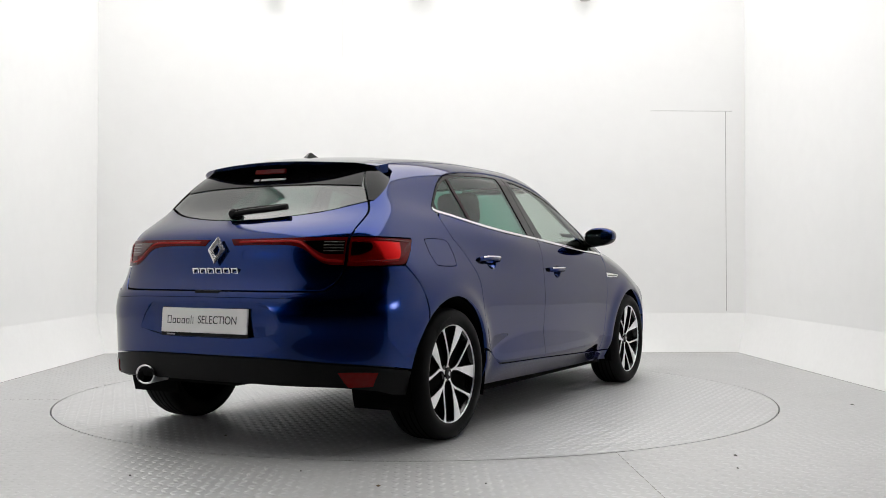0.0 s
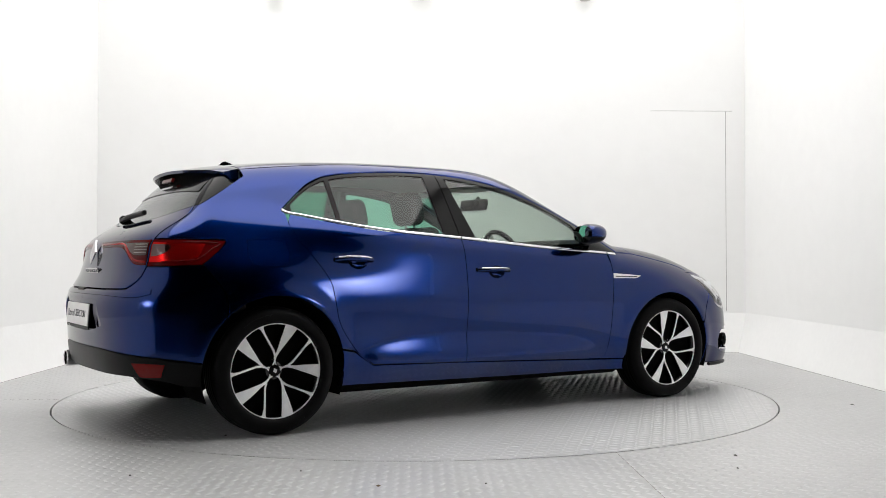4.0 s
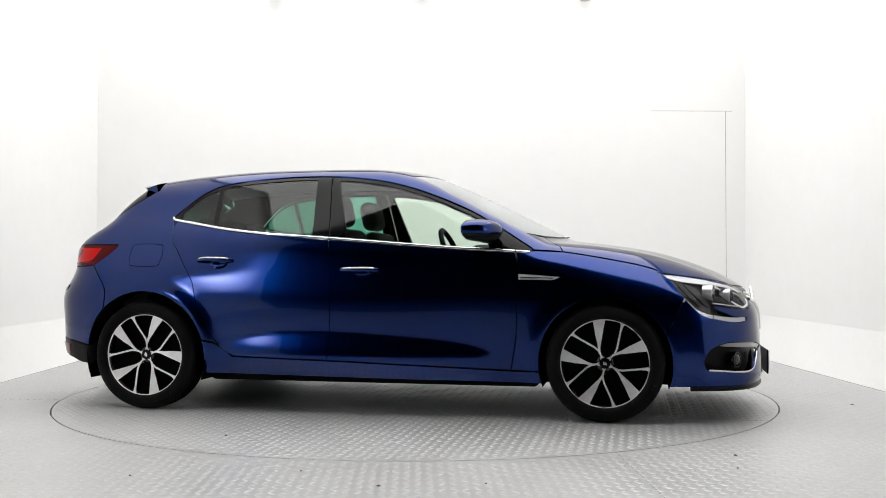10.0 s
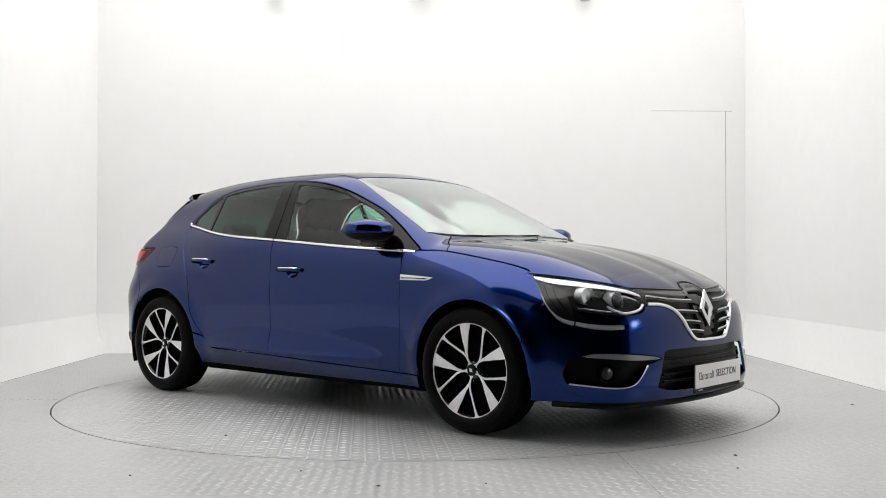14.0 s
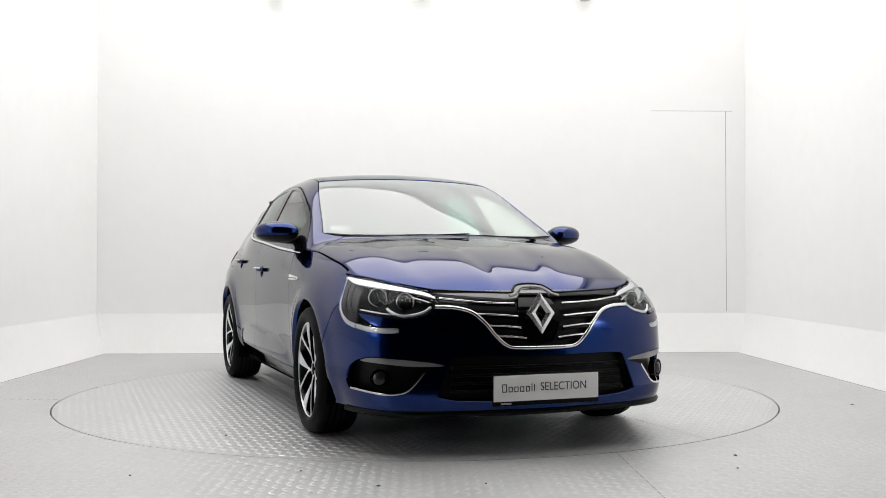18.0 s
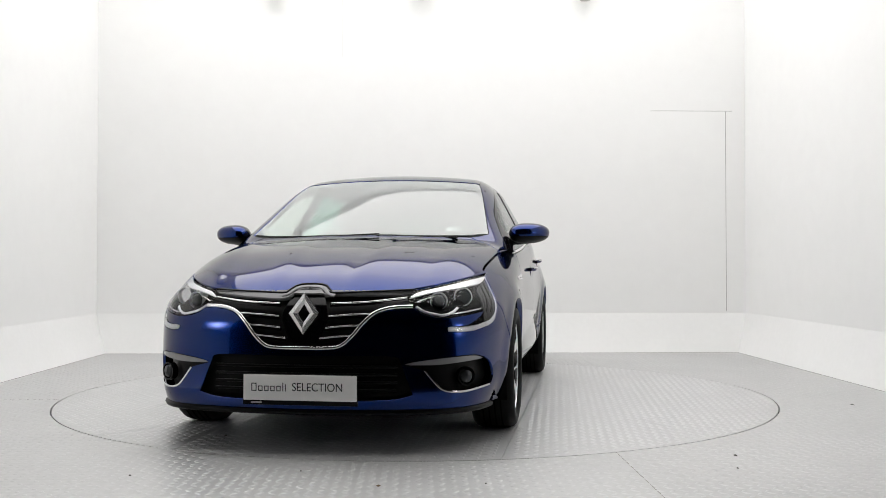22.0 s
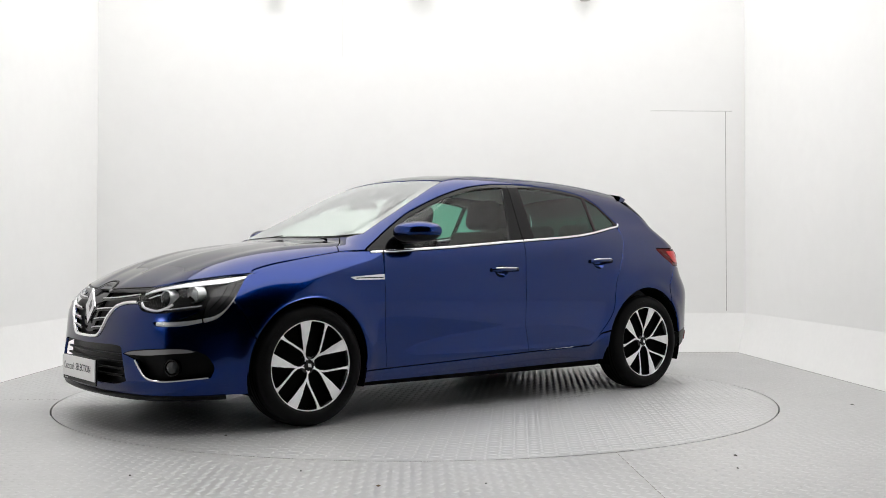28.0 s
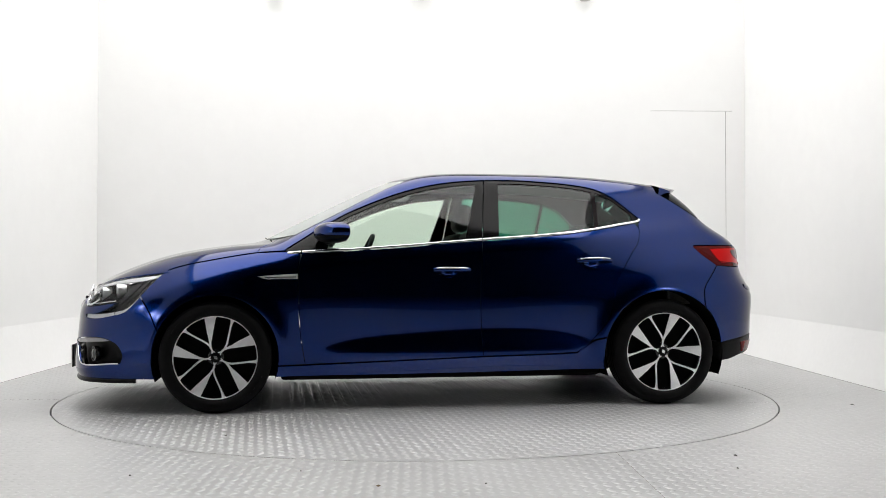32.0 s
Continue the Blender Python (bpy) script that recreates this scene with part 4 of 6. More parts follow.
def car_top(car):
    # hood
    lp = outline([("top", [(1.090, 0.0), (1.083, 0.2), (1.055, 0.42), (0.993, 0.604)]), ("top", [(0.993, 0.604), (1.035, 0.676), (1.068, 0.716)]), ("side", [(1.088, 0.948), (1.108, 0.919)]), ("side", [(1.11, 0.919)] + [(a, b + 0.004) for a, b in HOOD_SIDE[1:]]),
                  ("front", [(0.775, 0.806), (0.72, 0.792), (0.643, 0.770), (0.55, 0.748), (0.471, 0.733)]), ("front", [(0.471, 0.731), (0.35, 0.727), (0.268, 0.724), (0.12, 0.719)]),
                  ("front", [(0.12, 0.719), (0.098, 0.730), (0.072, 0.750), (0.04, 0.758), (0.0, 0.760)])], mirror=True)
    panel("hood", lp, "top", PAINT, car, "blue painted hood with two raised ribs", net=0.025)
    # windscreen, cowl, roof
    lp = outline([("top", SCREEN_FOOT), ("top", SCREEN_SIDE), ("top", SCREEN_TOP)], mirror=True)
    ring = outline([("top", [(1.066, 0.0), (1.058, 0.15), (1.035, 0.35), (0.970, 0.552), (0.882, 0.674)]), ("top", [(0.882, 0.674), (0.75, 0.650), (0.5, 0.604), (0.30, 0.562)]), ("top", [(0.30, 0.562), (0.325, 0.40), (0.35, 0.2), (0.355, 0.0)])], mirror=True)
    ws = panel("windscreen", lp, "top", GLASS_SCREEN, car, "clear laminated windscreen", lift=-0.003, gap=0.003, flange=0)
    panel("windscreen_border", lp, "top", BLACK_GLOSS, ws, "black printed border", holes=[ring], lift=-0.008, gap=0.001, flange=0.01)
    lp = outline([("top", [(1.088, 0.0), (1.081, 0.2), (1.053, 0.42), (0.985, 0.61), (0.90, 0.697)]), ("top", [(0.90, 0.697), (0.96, 0.56), (1.025, 0.35), (1.048, 0.15), (1.055, 0.0)])], mirror=True)
    panel("cowl", lp, "top", BLACK_PLASTIC, car, "black plastic cowl", lift=-0.012, gap=0, flange=0.03)
    lp = outline([("top", [(0.290, 0.0), (0.280, 0.2), (0.250, 0.40), (0.215, 0.562)]), ("top", [(a, b - 0.004) for a, b in ROOF_SIDE]), ("top", [(-1.40, 0.52), (-1.42, 0.3), (-1.425, 0.0)])], mirror=True)
    roof = panel("roof", lp, "top", PAINT, car, "blue painted roof")
    panel("headliner", lp, "top", HEADLINER, roof, lift=-0.035, gap=0.0, flange=0, net=0.06)
    for y in (0.562, -0.562):
        p = from_view("top", [(0.2, abs(y)), (-0.4, abs(y)), (-1.0, 0.549), (-1.38, 0.53)])
        part("roof_seal", tube([(a, math.copysign(b, y), c - 0.017) for a, b, c in bend(p)], 0.006, 6), BLACK_PLASTIC, roof)
    # aerial fin
    bm = bmesh.new()
    prof = [(-1.36, 1.395), (-1.31, 1.438), (-1.295, 1.442), (-1.27, 1.430), (-1.22, 1.408), (-1.19, 1.402)]
    for s in (-1, 1):
        for a, b in prof:
            bm.verts.new((a, s * (0.004 if b > 1.42 else 0.018), b))
    bm.verts.ensure_lookup_table()
    bmesh.ops.convex_hull(bm, input=bm.verts[:])
    part("aerial_fin", shade(bm, 30), BLACK_GLOSS, roof, "small black aerial fin")


def spoiler(car):
    rows_u, rows_v = np.linspace(0, 1, 12), np.linspace(-1, 1, 41)
    verts, faces = [], []
    for side in (0, 1):
        for u in rows_u:
            for v in rows_v:
                y = v * (0.572 - 0.02 * u)
                x = -1.425 + u * (-0.225 + 0.05 * v * v + 0.10 * v ** 4)
                z = float(top(np.array(x), np.array(abs(y)))) - 0.012 * max(0, abs(v) - 0.86) / 0.14 * u - 0.004 * abs(v) ** 6 + 0.003
                th = 0.014 + 0.04 * (1 - u) ** 1.2 + 0.030 * abs(v) ** 10 * (1 - 0.5 * u)
                verts.append((x + 0.010 * side, y * (1 - 0.02 * side), z + 0.004 * u - side * th))
    m = len(rows_v)
    for side in (0, 1):
        o = side * len(rows_u) * m
        for i in range(len(rows_u) - 1):
            for j in range(m - 1):
                f = [o + i * m + j, o + i * m + j + 1, o + (i + 1) * m + j + 1, o + (i + 1) * m + j]
                faces.append(f if side else f[::-1])
    half = len(faces) // 2
    top_faces, low_faces = faces[:half], faces[half:]
    o, e = len(rows_u) * m, (len(rows_u) - 1) * m
    lip = [[e + j, e + j + 1, o + e + j + 1, o + e + j] for j in range(m - 1)]
    ends = []
    for j in (0, m - 1):
        for i in range(len(rows_u) - 1):
            ends.append([i * m + j, (i + 1) * m + j, o + (i + 1) * m + j, o + i * m + j])

    def piece(fs):
        bm = bmesh.new()
        vs = {}
        for f in fs:
            bm.faces.new([vs.setdefault(i, bm.verts.new(verts[i]) if i not in vs else None) or vs[i] for i in f])
        bmesh.ops.recalc_face_normals(bm, faces=bm.faces[:])
        return shade(bm, 40)
    sp = part("spoiler", piece(top_faces + lip + ends), PAINT, car, "blue roof spoiler with a black underside")
    part("spoiler_underside", piece(low_faces), BLACK_GLOSS, sp)
    bm = box(-0.008, 0.008, -0.095, 0.095, -0.012, 0.012, 0.004)
    part("brake_light", bm, RED_REFLECTOR, sp, "high red brake light", pose(-1.622, 0, 1.312, 0, 20, 0))
    for right in (False, True):
        fin = outline([("side", [(-1.47, 1.262), (-1.53, 1.220), (-1.652, 1.143)]), ("rear", [(0.612, 1.146), (0.585, 1.19), (0.535, 1.26), (0.512, 1.305)]), ("rear", [(0.512, 1.306), (0.53, 1.310), (0.55, 1.308)])])
        panel("spoiler_fin", fin, "rear", BLACK_GLOSS, sp, "gloss black side fin", lift=0.002, flange=0.012, right=right)


def car_rear(car):
    glass_foot = [(0.0, 1.060), (0.15, 1.064), (0.30, 1.077), (0.45, 1.098), (0.613, 1.143)]
    lp = outline([("rear", glass_foot), ("rear", [(0.613, 1.143), (0.588, 1.18), (0.535, 1.26), (0.50, 1.345)]), ("rear", [(0.50, 1.345), (0.25, 1.372), (0.0, 1.380)])], mirror=True)
    rg = panel("rear_screen", lp, "rear", GLASS_TAIL, car, "dark tinted rear screen", lift=-0.003, gap=0.003, flange=0.006)
    band = outline([("rear", [(0.0, 1.238), (0.3, 1.235), (0.545, 1.222)]), ("rear", [(0.545, 1.222), (0.52, 1.28), (0.497, 1.343)]), ("rear", [(0.497, 1.343), (0.25, 1.370), (0.0, 1.378)])], mirror=True)
    panel("screen_border", band, "rear", BLACK_GLOSS, rg, "gloss black band under the spoiler", lift=0.002, gap=0, flange=0.006)
    # a short unreadable dealer mark and its sign, white on the band
    for a, b in ((-0.10, 0.055), (0.068, 0.10)):
        mk = outline([("rear", [(a, 1.264), (b, 1.264)]), ("rear", [(b, 1.264), (b, 1.275)]), ("rear", [(b, 1.275), (a, 1.275)]), ("rear", [(a, 1.275), (a, 1.264)])])
        panel("dealer_mark", mk, "rear", WHITE_MARK, rg, "small white printed mark", lift=0.0035, gap=0, flange=0.001)
    # tailgate
    lp = outline([("rear", [(a, b - 0.003) for a, b in glass_foot]), ("rear", GATE_SIDE), ("rear", [(0.600, 0.735), (0.56, 0.729), (0.3, 0.727), (0.0, 0.727)])], mirror=True)
    gate = panel("tailgate", lp, "rear", PAINT, car, "blue painted tailgate", net=0.025)
    for right in (False, True):
        lamp_in = outline([("rear", [(0.065, 0.962), (0.2, 0.964), (0.404, 0.966), (0.652, 0.967)]), ("rear", [(0.652, 0.967), (0.651, 0.841)]), ("rear", [(0.651, 0.841), (0.60, 0.842), (0.56, 0.852), (0.52, 0.875), (0.468, 0.912), (0.40, 0.930), (0.25, 0.934), (0.089, 0.932)]), ("rear", [(0.089, 0.932), (0.065, 0.962)])])
        t = panel("tail_lamp_inner", lamp_in, "rear", RED_LENS, gate, "dark red tail lamp on the tailgate", lift=0.003, flange=0.012, gap=0.001, net=0.02, right=right)
        cl = outline([("rear", [(0.46, 0.950), (0.55, 0.951), (0.645, 0.951)]), ("rear", [(0.645, 0.951), (0.645, 0.892)]), ("rear", [(0.645, 0.892), (0.60, 0.890), (0.545, 0.898), (0.46, 0.950)])])
        panel("clear_lens", cl, "rear", CLEAR_LAMP, t, "clear section", lift=0.005, flange=0.003, gap=0, net=0.015, right=right)
        for z in (0.905, 0.918, 0.931, 0.944):
            ribbon("lens_rib", "rear", [(0.56, z), (0.60, z), (0.643, z)], 0.0025, GREY_MARK, t, 0.0085, right=right)
        ribbon("light_guide", "rear", [(0.12, 0.948), (0.30, 0.950), (0.42, 0.949), (0.47, 0.932), (0.52, 0.893), (0.57, 0.866), (0.645, 0.858)], 0.013, RED_GUIDE, t, 0.006, "red light guide", right=right)
        lamp_out = outline([("rear", [(0.662, 0.967), (0.72, 0.966)]), ("side", [(-1.80, 0.966), (-1.70, 0.965), (-1.562, 0.962)]), ("side", [(-1.562, 0.962), (-1.607, 0.915), (-1.692, 0.848)]), ("side", [(-1.692, 0.846), (-1.78, 0.842), (-1.85, 0.839)]), ("rear", [(0.74, 0.838), (0.662, 0.838)]), ("rear", [(0.662, 0.838), (0.662, 0.967)])])
        t = panel("tail_lamp_outer", lamp_out, "rear", RED_LENS, car, "red wraparound tail lamp", lift=0.002, flange=0.014, gap=0.001, net=0.02, right=right)
        rb = outline([("rear", [(0.668, 0.952), (0.725, 0.951)]), ("side", [(-1.82, 0.950), (-1.75, 0.948), (-1.668, 0.945)]), ("side", [(-1.668, 0.945), (-1.70, 0.892), (-1.728, 0.860)]), ("side", [(-1.728, 0.860), (-1.80, 0.857), (-1.86, 0.856)]), ("rear", [(0.71, 0.856), (0.668, 0.857)]), ("rear", [(0.668, 0.857), (0.668, 0.952)])])
        panel("red_section", rb, "rear", RED_BRIGHT, t, "bright red lens section", lift=0.004, flange=0.003, gap=0, net=0.02, right=right)
        cl = outline([("rear", [(0.672, 0.944), (0.735, 0.941)]), ("rear", [(0.735, 0.941), (0.742, 0.925), (0.735, 0.905), (0.706, 0.889), (0.672, 0.884)]), ("rear", [(0.672, 0.884), (0.672, 0.944)])])
        panel("clear_lens", cl, "rear", CLEAR_LAMP, t, "clear section", lift=0.006, flange=0.003, gap=0, net=0.015, right=right)
        ribbon("light_guide", "side", [(-1.86, 0.858), (-1.78, 0.862), (-1.71, 0.872), (-1.64, 0.92), (-1.60, 0.947), (-1.70, 0.953), (-1.77, 0.953)], 0.008, RED_LENS, t, 0.005, "dark red rim", right=right)
    # bumper, with a recess for the plate
    rec = outline([("rear", [(0.0, 0.672), (0.25, 0.672), (0.335, 0.668)]), ("rear", [(0.335, 0.668), (0.37, 0.64), (0.425, 0.545)]), ("rear", [(0.425, 0.545), (0.25, 0.515), (0.0, 0.513)])], mirror=True)
    low = [(0.775, 0.400), (0.65, 0.413), (0.426, 0.428), (0.2, 0.431), (0.0, 0.431)]
    lp = outline([("rear", [(0.0, 0.722), (0.3, 0.722), (0.56, 0.724), (0.608, 0.731), (0.646, 0.772), (0.660, 0.834)]), ("rear", [(0.660, 0.834), (0.74, 0.835)]), ("side", [(-1.85, 0.836), (-1.78, 0.838), (-1.694, 0.842)]),
                  ("side", [(-1.694, 0.840), (-1.604, 0.72), (-1.589, 0.64), (-1.595, 0.587)]), ("side", arc(-1.3345, ARCH_R, 180 - arch_angle(ARCH_R, 0.583), 180 - arch_angle(ARCH_R, 0.372), 10)),
                  ("side", [(-1.703, 0.372), (-1.75, 0.380), (-1.83, 0.392)]), ("rear", low)], mirror=True)
    bp = panel("rear_bumper", lp, "rear", PAINT, car, "blue painted rear bumper", holes=[rec])
    panel("plate_recess", rec, "rear", PAINT, bp, gap=-0.002, flange=0, lift=lambda p: -0.010 * np.clip(np.minimum((0.672 - p[:, 2]) / 0.025, (0.43 - np.abs(p[:, 1])) / 0.09), 0, 1), net=0.02)
    ribbon("bumper_crease", "rear", [(0.0, 0.708), (0.4, 0.706), (0.66, 0.700), (0.74, 0.715)], 0.03, PAINT, bp, 0.004, mirror=True)
    lp = outline([("rear", [(a, b - 0.004) for a, b in low[::-1]]), ("side", [(-1.84, 0.386), (-1.76, 0.375), (-1.704, 0.366)]), ("side", arc(-1.3345, ARCH_R, 180 - arch_angle(ARCH_R, 0.366), 180 - arch_angle(ARCH_R, 0.255), 6)),
                  ("side", [(-1.70, 0.255), (-1.78, 0.262)]), ("rear", [(0.78, 0.285), (0.65, 0.303), (0.4, 0.306), (0.23, 0.308), (0.0, 0.308)])], mirror=True)
    df = panel("rear_valance", lp, "rear", BLACK_PLASTIC, car, "black plastic rear valance", flange=0.10)
    for right in (False, True):
        rf = outline([("rear", [(0.665, 0.372), (0.73, 0.372), (0.795, 0.368)]), ("rear", [(0.795, 0.368), (0.775, 0.308)]), ("rear", [(0.775, 0.308), (0.705, 0.308), (0.690, 0.320), (0.665, 0.372)])])
        panel("reflector", rf, "rear", RED_REFLECTOR, df, "red rear reflector", lift=0.006, flange=0.01, gap=0, net=0.02, right=right)
    # tail pipe
    bm = lathe([(0.030, 0.12), (0.036, 0.12), (0.041, 0.0), (0.037, -0.004), (0.033, 0.0), (0.030, 0.10)], 32, "x")
    pipe = part("tail_pipe", bm, CHROME, car, "oval chrome tail pipe", Matrix.Translation((-2.085, 0.385, 0.320)) @ Matrix.Diagonal((1, 1.5, 1.15, 1)))
    bm = bmesh.new()
    bmesh.ops.create_circle(bm, cap_ends=True, radius=0.031, segments=24, matrix=Matrix.Translation((0.06, 0, 0)) @ Matrix.Rotation(math.pi / 2, 4, "Y"))
    part("pipe_bore", bm, GAP, pipe)
    plate(car, -2.100, 0.588, True)
    emblem(car, Vector((-2.016, 0, 0.912)), 0.100, 0.130, True)
    part("tailgate_grip", box(-2.085, -2.045, -0.075, 0.075, 0.706, 0.728, 0.006), BLACK_PLASTIC, gate, "black grip under the tailgate edge")
    # model lettering, shown as plain hollow chrome blocks
    for y in np.linspace(0.118, -0.118, 6):
        p = from_view("rear", [(abs(y), 0.815)])[0]
        bm = bmesh.new()
        for a0, a1, b0, b1 in ((-0.019, 0.019, 0.009, 0.015), (-0.019, 0.019, -0.015, -0.009), (-0.019, -0.013, -0.009, 0.009), (0.013, 0.019, -0.009, 0.009)):
            bar = bpy.data.meshes.new("bar")
            piece = box(-0.004, 0.004, a0, a1, b0, b1)
            piece.to_mesh(bar)
            piece.free()
            bm.from_mesh(bar)
            bpy.data.meshes.remove(bar)
        part("model_mark", bm, BADGE, car, "chrome model lettering block", pose(p[0] - 0.003, y, 0.815, 0, -12, 0))
    # rear wiper
    w = part("rear_wiper", tube(bend([(-1.862, 0.03, 1.088), (-1.858, -0.05, 1.098), (-1.838, -0.16, 1.108), (-1.822, -0.26, 1.118)]), 0.014, 8), BLACK_PLASTIC, car, "black rear wiper arm and blade")
    part("wiper_blade", tube(bend([(-1.85, 0.04, 1.105), (-1.832, -0.10, 1.118), (-1.815, -0.25, 1.126)]), 0.008, 6), BLACK_PLASTIC, w)
    part("wiper_pivot", lathe([(0.026, -0.03), (0.026, 0.012), (0.016, 0.025)], 24, "x"), BLACK_PLASTIC, w, "", pose(-1.85, 0.04, 1.090, 0, 180, 0))


def plate(car, x, z, rear):
    s = -1 if rear else 1
    p = part("number_plate", box(-0.004, 0.004, -0.26, 0.26, -0.057, 0.057, 0.003), PLATE, car, "white dealer plate with dark lettering", pose(x, 0, z, 0, -4 * s if rear else 0, 0))
    part("plate_holder", box(-0.010, -0.002, -0.264, 0.264, -0.078, 0.060, 0.003) if not rear else box(0.002, 0.010, -0.264, 0.264, -0.074, 0.060, 0.003), BLACK_PLASTIC, p)
    c = bpy.data.curves.new("plate_word", "FONT")
    c.body, c.size, c.align_x, c.align_y, c.extrude = "SELECTION", 0.052, "LEFT", "CENTER", 0.0006
    c.materials.append(INK)
    o = new("plate_word", c)
    o.parent = p
    o.matrix_basis = Matrix.Translation((s * 0.0045, -s * 0.035, 0.002)) @ Matrix(((0, 0, s), (s, 0, 0), (0, 1, 0))).to_4x4() @ Matrix.Diagonal((0.88, 1, 1, 1))
    # the maker's word, shown as thin hollow marks
    for a, b, h0, h1 in ((-0.222, -0.198, -0.016, 0.020), (-0.190, -0.170, -0.016, 0.008), (-0.162, -0.142, -0.016, 0.008), (-0.134, -0.114, -0.016, 0.008), (-0.106, -0.086, -0.016, 0.008), (-0.078, -0.074, -0.016, 0.022), (-0.066, -0.062, -0.016, 0.016)):
        w = 0.0040
        bars = ((a, b, h0, h1),) if b - a < 0.006 else ((a, b, h1 - w, h1), (a, b, h0, h0 + w), (a, a + w, h0 + w, h1 - w), (b - w, b, h0 + w, h1 - w))
        for q0, q1, z0, z1 in bars:
            part("plate_mark", box(min(s * 0.0035, s * 0.0047), max(s * 0.0035, s * 0.0047), min(s * q0, s * q1), max(s * q0, s * q1), z0, z1), INK, p)
    part("holder_mark", box(min(s * 0.0, s * 0.0012), max(s * 0.0, s * 0.0012), -0.225 if not rear else 0.175, -0.175 if not rear else 0.225, -0.070, -0.063), GREY_MARK, p, "small grey unreadable mark")


def emblem(car, at, w, h, rear=False):
    """A chrome diamond with a hollow middle."""
    s = -1 if rear else 1
    bm = bmesh.new()
    o = [(0.0, 0.5), (0.5, 0.0), (0.0, -0.5), (-0.5, 0.0)]
    i = [(0.0, 0.22), (0.20, 0.0), (0.0, -0.22), (-0.20, 0.0)]
    m = [(0.02, 0.36), (0.35, 0.0), (-0.02, -0.36), (-0.35, 0.0)]
    def ring(pts, x):
        return [bm.verts.new((x, a * w, b * h)) for a, b in pts]
    r0, r1, r2, r3 = ring(o, 0.0), ring(o, s * 0.008), ring(m, s * 0.014), ring(i, s * 0.004)
    for a, b in ((r0, r1), (r1, r2), (r2, r3)):
        for k in range(4):
            bm.faces.new((a[k], a[(k + 1) % 4], b[(k + 1) % 4], b[k]))
    bmesh.ops.recalc_face_normals(bm, faces=bm.faces[:])
    return part("emblem", bm, BADGE, car, "chrome hollow diamond badge", Matrix.Translation(at) @ Matrix.Rotation(radians(12 if rear else -8) * 1, 4, "Y"))


